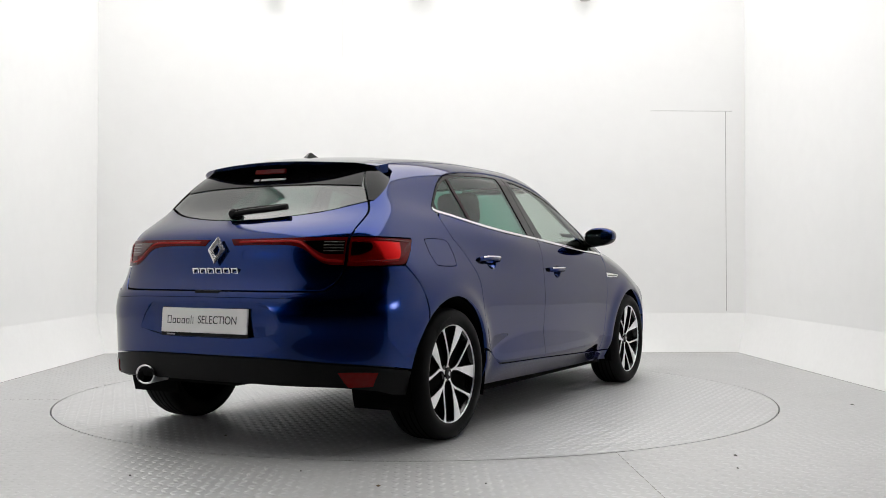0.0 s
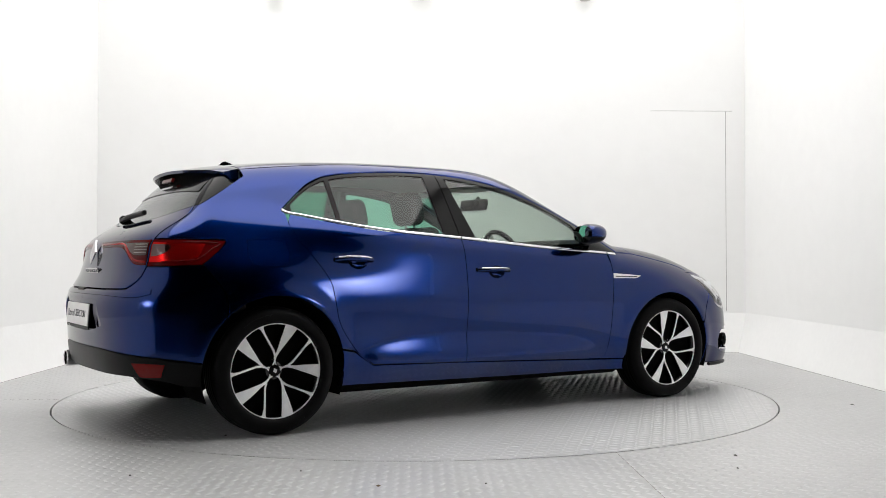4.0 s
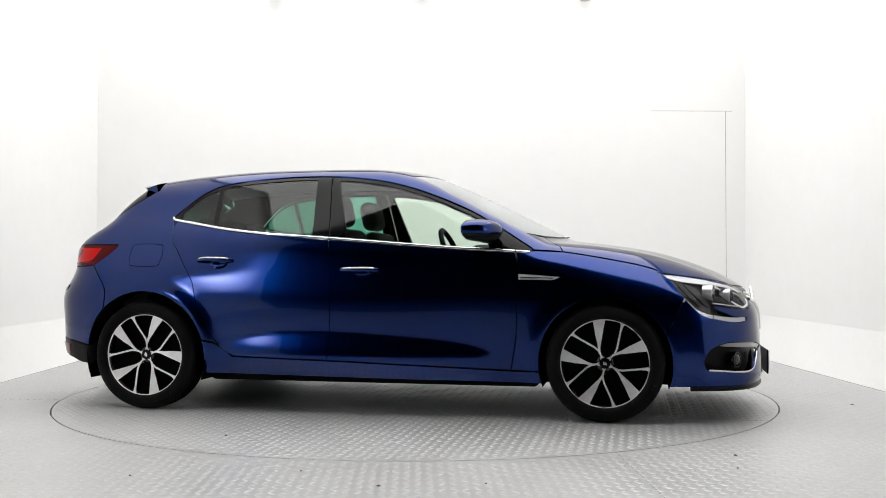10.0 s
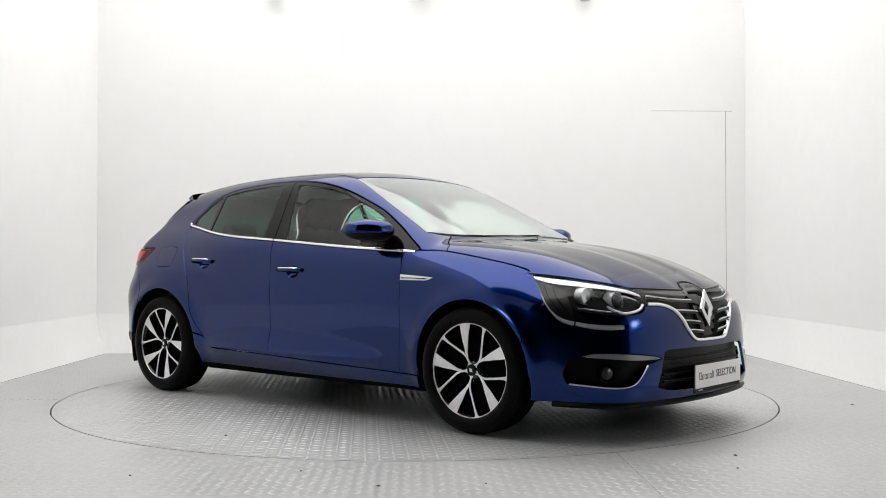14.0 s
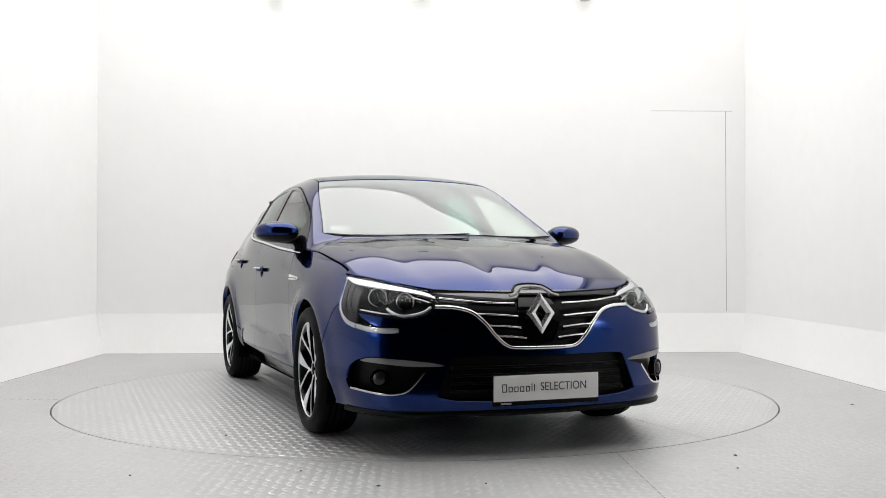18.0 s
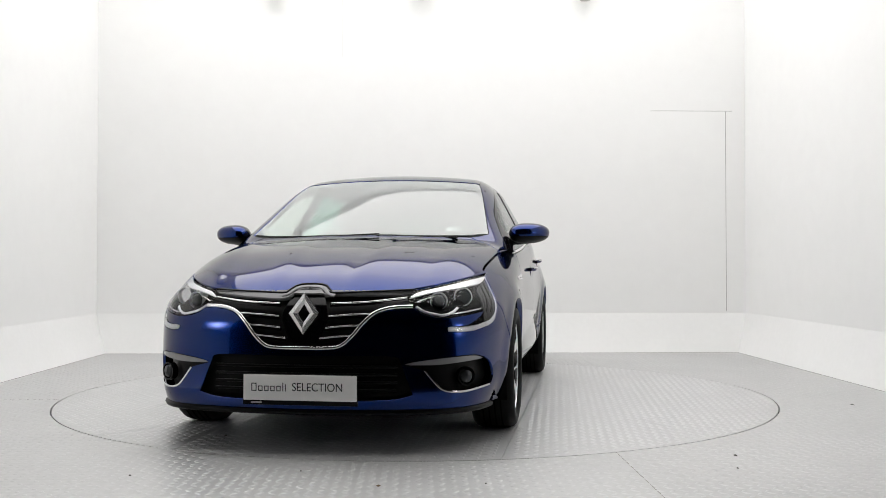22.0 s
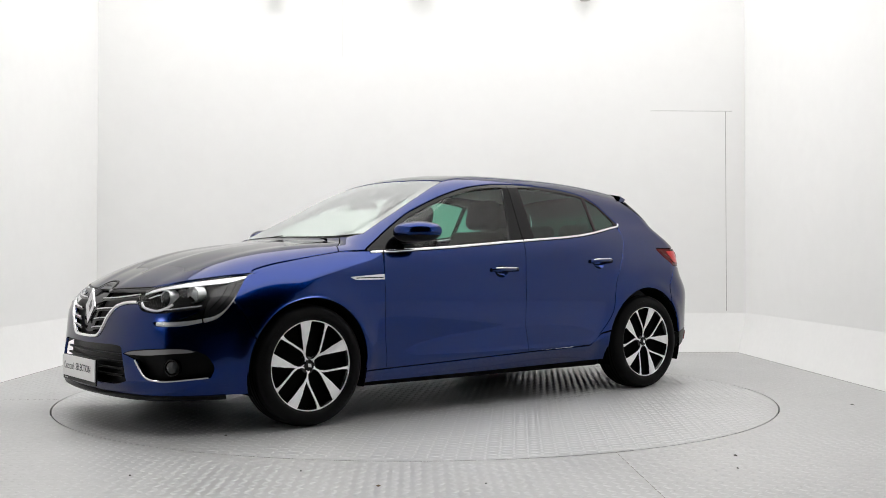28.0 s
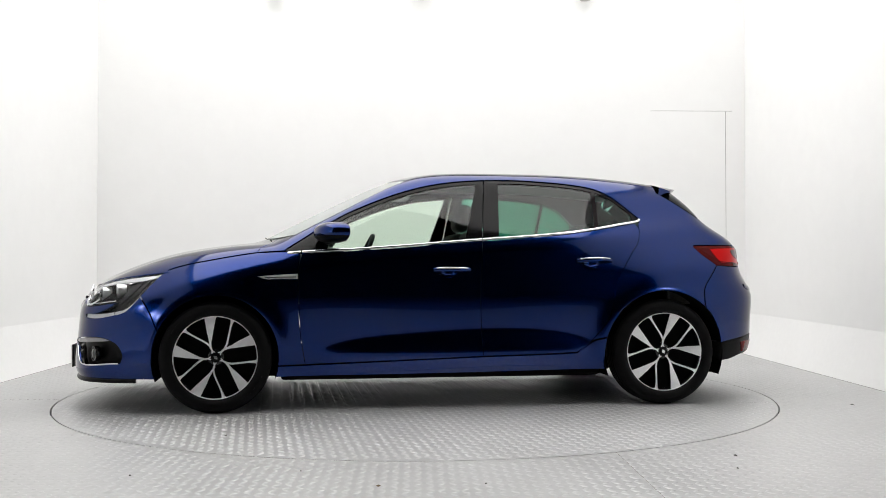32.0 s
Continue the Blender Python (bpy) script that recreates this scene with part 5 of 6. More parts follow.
def car_front(car):
    grille_low = [(0.0, 0.463), (0.10, 0.464), (0.178, 0.474), (0.232, 0.520), (0.279, 0.578), (0.336, 0.625), (0.40, 0.642), (0.490, 0.648)]
    lens_low = [(0.490, 0.652), (0.54, 0.620), (0.621, 0.605), (0.70, 0.611), (0.787, 0.630)]
    hook_in = [(0.787, 0.630), (0.767, 0.599), (0.722, 0.568), (0.66, 0.562), (0.630, 0.558)]
    hook_out = [(0.630, 0.558), (0.658, 0.540), (0.741, 0.543), (0.800, 0.562)]
    intake = outline([("front", [(0.0, 0.432), (0.3, 0.436), (0.40, 0.434), (0.432, 0.426)]), ("front", [(0.432, 0.426), (0.462, 0.35), (0.495, 0.266)]), ("front", [(0.495, 0.266), (0.42, 0.248), (0.28, 0.240), (0.0, 0.236)])], mirror=True)
    fog = outline([("front", [(0.455, 0.399), (0.513, 0.414), (0.628, 0.427), (0.745, 0.432), (0.790, 0.418)]), ("front", [(0.790, 0.418), (0.812, 0.39), (0.822, 0.335), (0.812, 0.288)]),
                   ("front", [(0.812, 0.288), (0.76, 0.276), (0.70, 0.272), (0.645, 0.277), (0.615, 0.292)]), ("front", [(0.615, 0.292), (0.58, 0.335), (0.55, 0.372), (0.455, 0.399)])])
    fog_right = fog[::-1] * (1, -1, 1)
    lp = outline([("front", grille_low), ("front", lens_low), ("front", hook_in), ("front", hook_out), ("side", [(1.888, 0.562), (1.83, 0.588), (1.757, 0.664)]),
                  ("side", [(1.757, 0.664), (1.704, 0.58), (1.657, 0.470)]), ("side", arc(1.3345, ARCH_F, arch_angle(ARCH_F, 0.466), arch_angle(ARCH_F, 0.195), 12)),
                  ("side", [(1.666, 0.195), (1.78, 0.193), (1.90, 0.192)]), ("front", [(0.79, 0.192), (0.63, 0.198), (0.417, 0.196), (0.2, 0.188), (0.0, 0.186)])], mirror=True)
    bp = panel("front_bumper", lp, "front", PAINT, car, "blue painted front bumper", holes=[intake, fog, fog_right], net=0.025)
    panel("lower_intake", intake, "front", BLACK_PLASTIC, bp, "black lower air intake", lift=-0.045, gap=-0.02, flange=0, net=0.04)
    for z in (0.285, 0.32, 0.355, 0.39):
        ribbon("intake_bar", "front", [(0.0, z), (0.25, z), (0.43, z)], 0.012, BLACK_PLASTIC, bp, 0.008, mirror=True, lift=-0.03)
    ribbon("chin_spoiler", "front", [(0.0, 0.184), (0.4, 0.186), (0.7, 0.186), (0.8, 0.186)], 0.022, BLACK_PLASTIC, bp, 0.014, mirror=True)
    for right in (False, True):
        f = panel("fog_lamp_recess", fog, "front", BLACK_PLASTIC, bp, "black fog lamp recess", lift=-0.05, gap=-0.012, flange=0, net=0.03, right=right)
        st = outline([("front", [(0.458, 0.400), (0.513, 0.412), (0.628, 0.424), (0.745, 0.429), (0.786, 0.416)]), ("front", [(0.786, 0.412), (0.70, 0.404), (0.60, 0.396), (0.458, 0.397)])])
        panel("running_light", st, "front", FOG_STRIP, f, "white running light strip", lift=-0.004, gap=0, flange=0.012, net=0.02, right=right)
        ribbon("fog_chrome", "front", [(0.548, 0.372), (0.585, 0.325), (0.618, 0.290), (0.66, 0.275), (0.72, 0.273), (0.808, 0.287)], 0.010, DARK_CHROME, f, 0.002, "chrome lip of the fog lamp", right=right)
        c = from_view("front", [(0.712, 0.338)])[0]
        s = -1 if right else 1
        m = pose(c[0] - 0.03, s * c[1], c[2], 0, 0, s * 32)
        fl = part("fog_lamp", lathe([(0.040, -0.02), (0.044, 0.0), (0.042, 0.012), (0.036, 0.012), (0.033, 0.004)], 28, "x"), BLACK_GLOSS, f, "round fog lamp", m)
        part("fog_lens", lathe([(0.033, 0.004), (0.028, 0.013), (0.016, 0.018), (0.004, 0.020)], 24, "x"), LENS_BALL, fl)
    # grille
    top_edge = [(0.478, 0.729), (0.35, 0.722), (0.268, 0.719), (0.125, 0.714)]
    gr = outline([("front", grille_low), ("front", [(0.490, 0.648), (0.47, 0.68), (0.478, 0.729)]), ("front", top_edge), ("front", [(0.125, 0.714), (0.100, 0.726), (0.073, 0.746), (0.04, 0.754), (0.0, 0.756)])], mirror=True)
    g = panel("grille", gr, "front", BLACK_PLASTIC, car, "black grille with chrome bars", lift=-0.03, gap=-0.01, flange=0)
    for z, a, b in ((0.668, 0.115, 0.46), (0.612, 0.110, 0.315), (0.562, 0.100, 0.27), (0.515, 0.075, 0.23)):
        for right in (False, True):
            ribbon("grille_bar", "front", [(a, z - 0.008), ((a + b) / 2, z), (b, z + 0.018 if b > 0.4 else z + 0.004)], 0.016, BLACK_GLOSS, g, 0.0, right=right)
            ribbon("grille_bar_chrome", "front", [(a + 0.005, z - 0.001), ((a + b) / 2, z + 0.007), (b - 0.005, z + 0.025 if b > 0.4 else z + 0.011)], 0.008, DARK_CHROME, g, 0.006, "chrome strip", right=right)
    ribbon("grille_surround", "front", [(0.0, 0.470), (0.10, 0.471), (0.17, 0.480), (0.225, 0.525), (0.272, 0.582), (0.328, 0.630), (0.40, 0.650), (0.485, 0.654)], 0.017, CHROME, g, 0.010, "chrome line round the grille", mirror=True)
    up = outline([("front", [(0.478, 0.727), (0.35, 0.721), (0.268, 0.718), (0.125, 0.713)]), ("front", [(0.125, 0.713), (0.100, 0.724), (0.073, 0.743), (0.04, 0.751), (0.0, 0.753)]), ("front", [(0.0, 0.735), (0.038, 0.732), (0.065, 0.720), (0.09, 0.697), (0.12, 0.690)]), ("front", [(0.12, 0.688), (0.268, 0.697), (0.40, 0.707), (0.478, 0.716)])], mirror=True)
    panel("grille_upper_trim", up, "front", SATIN_DARK, g, "dark satin upper trim of the grille", lift=0.0, gap=0.001, flange=0.02, net=0.02)
    ribbon("grille_arch_trim", "front", [(0.0, 0.7445), (0.04, 0.742), (0.070, 0.731), (0.094, 0.711), (0.125, 0.7015)], 0.018, SATIN_DARK, g, 0.004, "dark satin trim over the badge", mirror=True)
    ribbon("hood_seal", "front", [(0.0, 0.7565), (0.04, 0.7545), (0.072, 0.7465), (0.098, 0.7275), (0.12, 0.7165), (0.268, 0.721), (0.35, 0.724), (0.471, 0.7295)], 0.010, BLACK_PLASTIC, g, 0.004, "black rubber seal under the hood edge", mirror=True)
    shield = outline([("front", [(0.0, 0.736), (0.048, 0.728), (0.08, 0.70), (0.105, 0.62), (0.09, 0.56), (0.06, 0.50), (0.0, 0.488)])], mirror=True)
    panel("badge_shield", shield, "front", BLACK_GLOSS, g, lift=-0.014, gap=0, flange=0.02)
    emblem(car, Vector((2.180, 0, 0.624)), 0.138, 0.19)
    # head lamps
    for right in (False, True):
        hl = outline([("front", [(0.455, 0.690), (0.478, 0.726), (0.55, 0.743), (0.643, 0.765), (0.72, 0.786), (0.77, 0.801)]), ("side", [(1.615, 0.803), (1.65, 0.784), (1.70, 0.732), (1.752, 0.666)]),
                      ("side", [(1.756, 0.660), (1.83, 0.585), (1.884, 0.562)]), ("front", hook_out[::-1]), ("front", hook_in[::-1]), ("front", lens_low[::-1]), ("front", [(0.490, 0.652), (0.462, 0.672), (0.455, 0.690)])])
        h = panel("headlight", hl, "front", LAMP_DARK, car, "clear headlight with projector and white light guides", lift=-0.050, gap=-0.004, flange=0, net=0.025, right=right)
        panel("lens", hl, "front", LENS, h, "clear lamp lens", lift=0.001, gap=0.002, flange=0.012, net=0.02, right=right)
        brow = outline([("front", [(0.468, 0.705), (0.50, 0.724), (0.55, 0.737), (0.643, 0.759), (0.72, 0.780), (0.768, 0.795)]), ("front", [(0.768, 0.795), (0.755, 0.764), (0.72, 0.752), (0.643, 0.738), (0.55, 0.722), (0.468, 0.700)])])
        panel("brow_light_guide", brow, "front", DRL, h, "white light guide along the brow", lift=-0.008, gap=0, flange=0.006, net=0.015, right=right)
        wrap = outline([("front", [(0.757, 0.764), (0.768, 0.790)]), ("side", [(1.635, 0.788), (1.665, 0.758), (1.71, 0.708), (1.757, 0.655), (1.80, 0.608), (1.85, 0.577), (1.885, 0.566)]), ("front", [(0.800, 0.566), (0.792, 0.62), (0.784, 0.655), (0.765, 0.70), (0.745, 0.728)]), ("front", [(0.745, 0.728), (0.757, 0.764)])])
        panel("corner_reflector", wrap, "front", LAMP_CORNER, h, "dark corner reflector", lift=-0.014, gap=0, flange=0.006, net=0.015, right=right)
        ribbon("outer_light_guide", "side", [(1.640, 0.786), (1.672, 0.752), (1.712, 0.706), (1.757, 0.656), (1.80, 0.610), (1.85, 0.580), (1.90, 0.568)], 0.022, HOOK, h, 0.003, "silver light guide", right=right, lift=-0.008)
        for dx in (0.035, 0.07):
            ribbon("reflector_rib", "side", [(1.67 + dx, 0.765), (1.715 + dx, 0.71), (1.76 + dx, 0.665), (1.80 + dx, 0.625)], 0.005, LAMP_DARK, h, 0.003, right=right, lift=-0.012)
        ribbon("hook_light_guide", "front", [(0.795, 0.566), (0.76, 0.556), (0.70, 0.551), (0.645, 0.555)], 0.024, HOOK, h, 0.003, "silver light guide", right=right, lift=-0.007)
        ribbon("lower_light_guide", "front", [(0.50, 0.660), (0.545, 0.634), (0.62, 0.619), (0.66, 0.632), (0.68, 0.652)], 0.012, DRL, h, 0.003, "white light guide", right=right, lift=-0.009)
        ribbon("lower_blade", "front", [(0.63, 0.622), (0.70, 0.628), (0.775, 0.643)], 0.007, SATIN, h, 0.003, "thin silver blade", right=right, lift=-0.009)
        ribbon("lamp_blade", "front", [(0.50, 0.690), (0.54, 0.707), (0.60, 0.720)], 0.008, LAMP_SILVER, h, 0.003, "silver blade", right=right, lift=-0.025)
        s = -1 if right else 1
        for yy, zz, rad, depth, ball in ((0.585, 0.676, 0.036, 0.026, True), (0.685, 0.694, 0.038, 0.030, False)):
            c = from_view("front", [(yy, zz)])[0]
            m = pose(c[0] - depth - 0.035, s * c[1], c[2], 0, 0, s * 14)
            ringp = part("lamp_bezel", lathe([(rad * 1.10, -0.04), (rad * 1.12, 0.012), (rad * 1.04, 0.014), (rad, -0.01), (rad * 0.9, -0.03)], 28, "x"), DRL, h, "", m)
            part("projector_lens" if ball else "reflector_bowl", lathe([(rad * 1.0, -0.02), (rad * 0.98, 0.0), (rad * 0.8, 0.016), (rad * 0.45, 0.027), (rad * 0.05, 0.030)], 28, "x") if ball else lathe([(rad * 1.05, 0.0), (rad * 0.7, -0.022), (rad * 0.1, -0.03)], 28, "x"), LENS_BALL if ball else LAMP_SILVER, ringp)
    plate(car, 2.246, 0.297, False)
    # wipers at the foot of the screen
    for a, b in (((1.088, -0.40), (1.078, 0.10)), ((1.090, 0.16), (1.035, 0.54))):
        pts = []
        for t in np.linspace(0, 1, 8):
            x, y = a[0] + (b[0] - a[0]) * t - 0.012 * math.sin(t * 3.1), a[1] + (b[1] - a[1]) * t
            pts.append((x, y, float(top(np.array(x), np.array(abs(y)))) - 0.010 + 0.016 * t ** 3))
        w = part("front_wiper", tube(pts, 0.0038, 6), BLACK_PLASTIC, car, "black front wiper")
        part("wiper_pivot", lathe([(0.018, -0.03), (0.018, 0.0), (0.012, 0.005)], 16, "z"), BLACK_PLASTIC, w, "", pose(pts[0][0], pts[0][1], pts[0][2]))


def mirrors(car):
    for s in (1, -1):
        bm = bmesh.new()
        bmesh.ops.create_uvsphere(bm, u_segments=36, v_segments=22, radius=1)
        for v in bm.verts:
            x, y, z = v.co
            f = lambda a, p: math.copysign(abs(a) ** p, a)
            x, y, z = f(x, 0.88), f(y, 0.82), f(z, 0.86)
            if x < -0.35:
                x = -0.35 - (abs(x) - 0.35) * 0.25
            taper = 1 - 0.18 * (y + 1) / 2
            v.co = Vector((0.650 + 0.108 * x + 0.012 - 0.045 * y, s * (0.915 + 0.116 * y), 1.033 + 0.066 * z * taper + 0.004 * y))
        low = bmesh.new()
        m0 = bpy.data.meshes.new("tmp")
        bm.to_mesh(m0)
        low.from_mesh(m0)
        bpy.data.meshes.remove(m0)
        bmesh.ops.bisect_plane(bm, geom=bm.verts[:] + bm.edges[:] + bm.faces[:], plane_co=(0, 0, 1.014), plane_no=(0, 0, -1), clear_outer=True)
        bmesh.ops.bisect_plane(low, geom=low.verts[:] + low.edges[:] + low.faces[:], plane_co=(0, 0, 1.0125), plane_no=(0, 0, 1), clear_outer=True)
        for b in (bm, low):
            bmesh.ops.recalc_face_normals(b, faces=b.faces[:])
        mir = part("door_mirror", shade(bm, 50), PAINT, car, "blue door mirror with black base")
        part("mirror_base", shade(low, 50), BLACK_PLASTIC, mir)
        part("mirror_arm", tube(bend([(0.70, s * 0.785, 0.985), (0.70, s * 0.83, 0.985), (0.67, s * 0.90, 0.992)]), 0.022, 10), BLACK_PLASTIC, mir)
        gm = bmesh.new()
        bmesh.ops.create_circle(gm, cap_ends=True, radius=1, segments=36)
        for v in gm.verts:
            a, b = v.co.x, v.co.y
            f = lambda q, p: math.copysign(abs(q) ** p, q)
            v.co = Vector((0.0, f(a, 0.8) * 0.092, f(b, 0.8) * 0.050))
        part("mirror_glass", gm, MIRROR, mir, "mirror glass", pose(0.600, s * 0.915, 1.031, 0, 0, s * 5))


def wheel(car):
    """One alloy wheel with its tyre, facing +y, centre at the origin."""
    w = new("wheel")
    w.parent = car
    tagged(w, "black and machined five twin-spoke alloy wheel")
    prof = [(0.230, -0.10), (0.242, -0.106), (0.268, -0.112), (0.295, -0.106), (0.310, -0.090), (0.3165, -0.07), (0.3185, -0.03), (0.3185, 0.03), (0.3165, 0.07), (0.310, 0.090), (0.295, 0.106), (0.268, 0.112), (0.252, 0.108), (0.243, 0.101), (0.236, 0.092)]
    bm = bmesh.new()
    seg, rings = 96, []
    for r, h in prof:
        rings.append([bm.verts.new((r * math.cos(2 * math.pi * i / seg), h, r * math.sin(2 * math.pi * i / seg))) for i in range(seg)])
    for a, b in zip(rings, rings[1:]):
        for i in range(seg):
            bm.faces.new((a[i], a[(i + 1) % seg], b[(i + 1) % seg], b[i]))
    bmesh.ops.recalc_face_normals(bm, faces=bm.faces[:])
    ty = part("tyre", shade(bm, 50), TYRE, w, "black road tyre")
    for h in (-0.045, -0.015, 0.015, 0.045):
        part("tread_groove", lathe([(0.3187, h - 0.004), (0.3194, h - 0.0035), (0.3194, h + 0.0035), (0.3187, h + 0.004)], 64), GAP, ty)
    # raised plain bars on the tyre wall
    for a0 in (70, 250):
        for i in range(7):
            a = radians(a0 + i * 5.2)
            part("wall_mark", box(-0.005, 0.005, -0.001, 0.0008, -0.008, 0.008), TYRE, ty, "", Matrix.Rotation(-a, 4, "Y") @ Matrix.Translation((0.277, 0.1105, 0)) @ Matrix.Rotation(radians(12), 4, "Z"))
    part("rim_barrel", lathe_open([(0.232, -0.095), (0.224, -0.05), (0.217, 0.03), (0.222, 0.075), (0.232, 0.088)]), WHEEL_DARK, w)
    part("rim_lip", lathe_open([(0.2295, 0.078), (0.2315, 0.088), (0.2335, 0.0925), (0.2395, 0.0930), (0.2425, 0.089), (0.242, 0.080)]), MACHINED, w, "machined rim edge")
    # twin spokes: a broad and a slim arm to each of five
    broad = [(0.026, 0.006), (0.034, 0.020), (0.050, 0.0285), (0.075, 0.0325), (0.115, 0.031), (0.160, 0.0295), (0.206, 0.0265), (0.196, 0.086), (0.160, 0.074), (0.125, 0.063), (0.090, 0.049), (0.060, 0.041), (0.044, 0.037), (0.030, 0.024), (0.020, 0.010)]
    slim = [(0.026, -0.006), (0.034, -0.022), (0.050, -0.035), (0.075, -0.043), (0.115, -0.046), (0.160, -0.049), (0.190, -0.050), (0.205, -0.046), (0.198, -0.072), (0.185, -0.063), (0.160, -0.0575), (0.115, -0.0545), (0.075, -0.052), (0.048, -0.044), (0.030, -0.026), (0.020, -0.010)]

    def arm(pts, grow, y0, y1, dish):
        pts = np.array(pts) * (1.125, -1.10)
        c = inset(pts, -grow)
        bm = bmesh.new()
        up = lambda a: dish * (1 - min(1, max(0, (a - 0.03) / 0.17))) ** 1.3
        hi = [bm.verts.new((a, y1 - up(a), b)) for a, b in c]
        lo = [bm.verts.new((a, y0 - up(a), b)) for a, b in c]
        f = bm.faces.new(hi)
        bm.faces.new(lo[::-1])
        for i in range(len(c)):
            j = (i + 1) % len(c)
            bm.faces.new((hi[i], hi[j], lo[j], lo[i]))
        bmesh.ops.recalc_face_normals(bm, faces=bm.faces[:])
        bmesh.ops.triangulate(bm, faces=[x for x in bm.faces if len(x.verts) > 4])
        return shade(bm, 30)
    for nm, pts in (("broad_spoke", broad), ("slim_spoke", slim)):
        base, face = None, None
        for i in range(5):
            m = Matrix.Rotation(radians(72 * i), 4, "Y")
            if base is None:
                ob = part(nm, arm(pts, 0.0035, 0.030, 0.0855, 0.022), WHEEL_DARK, w)
                fc = part("spoke_face", arm(pts, 0.0, 0.080, 0.0885, 0.022), MACHINED, ob, "machined silver spoke face")
                base, face = ob.data, fc.data
            else:
                ob = new(nm, base)
                ob.parent = w
                fc = new("spoke_face", face)
                fc.parent = ob
                tagged(fc, "machined silver spoke face")
            ob.matrix_basis = m
    part("hub", lathe([(0.045, 0.02), (0.045, 0.058), (0.036, 0.064), (0.030, 0.064)], 32), WHEEL_DARK, w)
    cap = part("centre_cap", lathe([(0.029, 0.060), (0.029, 0.070), (0.026, 0.073), (0.004, 0.074)], 32), BLACK_GLOSS, w, "black centre cap with a diamond")
    dm = prism([(0, 0.015), (0.011, 0), (0, -0.015), (-0.011, 0)], 0.002)
    part("cap_mark", dm, CHROME, cap, "", Matrix.Translation((0, 0.074, 0)))
    for i in range(5):
        a = radians(72 * i + 36)
        part("wheel_bolt", lathe([(0.009, 0.02), (0.009, 0.052), (0.005, 0.054)], 6), SATIN, w, "", Matrix.Translation((0.055 * math.cos(a), 0, 0.055 * math.sin(a))))
    part("brake_disc", lathe([(0.138, -0.012), (0.138, 0.010), (0.075, 0.010), (0.073, 0.025), (0.05, 0.025)], 48), DISC, w, "steel brake disc")
    part("caliper", box(-0.05, 0.03, -0.04, 0.022, -0.09, 0.09, 0.015), WHEEL_DARK, w, "black brake caliper", Matrix.Translation((0.125, 0, 0.03)))
    return w


def lathe_open(profile, seg=72):
    bm = bmesh.new()
    rings = [[bm.verts.new((r * math.cos(2 * math.pi * i / seg), h, r * math.sin(2 * math.pi * i / seg))) for i in range(seg)] for r, h in profile]
    for a, b in zip(rings, rings[1:]):
        for i in range(seg):
            bm.faces.new((a[i], b[i], b[(i + 1) % seg], a[(i + 1) % seg]))
    bmesh.ops.recalc_face_normals(bm, faces=bm.faces[:])
    return shade(bm, 50)


def wheels(car):
    base = wheel(car)
    spots = ((1.3345, 1, 46), (1.3345, -1, 46), (-1.3345, 1, 21), (-1.3345, -1, 18))
    for i, (x, s, spin) in enumerate(spots):
        m = pose(x, s * 0.788, 0.3185, 0, 0, 0 if s > 0 else 180) @ Matrix.Rotation(radians(spin), 4, "Y")
        if i == 0:
            base.matrix_basis = m
        else:
            copy_thing(base, m)


def underside(car):
    for c, r in ((1.3345, ARCH_F), (-1.3345, ARCH_R)):
        for s in (1, -1):
            bm = bmesh.new()
            n, rr = 28, r + 0.006
            a0 = -22
            rows = []
            for y in (0.89, 0.84, 0.55):
                rad = rr
                rows.append([bm.verts.new((c + rad * math.cos(radians(a0 + (180 - 2 * a0) * i / n)), s * (y - 0.02 if y > 0.8 else y), 0.318 + rad * math.sin(radians(a0 + (180 - 2 * a0) * i / n)))) for i in range(n + 1)])
            for p, q in zip(rows, rows[1:]):
                for i in range(n):
                    bm.faces.new((p[i], p[i + 1], q[i + 1], q[i]))
            inner = rows[-1][n // 6:n - n // 6 + 1]
            bm.faces.new(inner)
            part("wheel_arch_liner", shade(bm, 50), UNDER, car)
    part("floor_pan", box(-0.95, 0.97, -0.80, 0.80, 0.175, 0.24, 0.02), UNDER, car)
    part("front_undertray", box(0.95, 2.12, -0.52, 0.52, 0.17, 0.30, 0.02), UNDER, car)
    part("rear_undertray", box(-2.0, -0.93, -0.52, 0.52, 0.30, 0.40, 0.03), UNDER, car)
    part("rear_axle", tube([(-1.3345, -0.7, 0.30), (-1.3345, 0.7, 0.30)], 0.035), UNDER, car)
    part("front_drive_shaft", tube([(1.3345, -0.7, 0.31), (1.3345, 0.7, 0.31)], 0.025), UNDER, car)
    part("silencer", box(-1.98, -1.6, -0.1, 0.45, 0.275, 0.38, 0.045), UNDER, car)
    part("engine_block", box(1.0, 1.95, -0.5, 0.5, 0.3, 0.62, 0.05), UNDER, car)
    part("boot_floor", box(-1.95, -1.0, -0.52, 0.52, 0.40, 0.62, 0.02), CABIN, car)
    for s in (1, -1):
        part("boot_lining", box(-1.80, -1.42, min(s * 0.62, s * 0.70), max(s * 0.62, s * 0.70), 0.60, 0.98, 0.02), CABIN, car)
    part("firewall", box(0.98, 1.02, -0.72, 0.72, 0.22, 0.93, 0.01), UNDER, car)


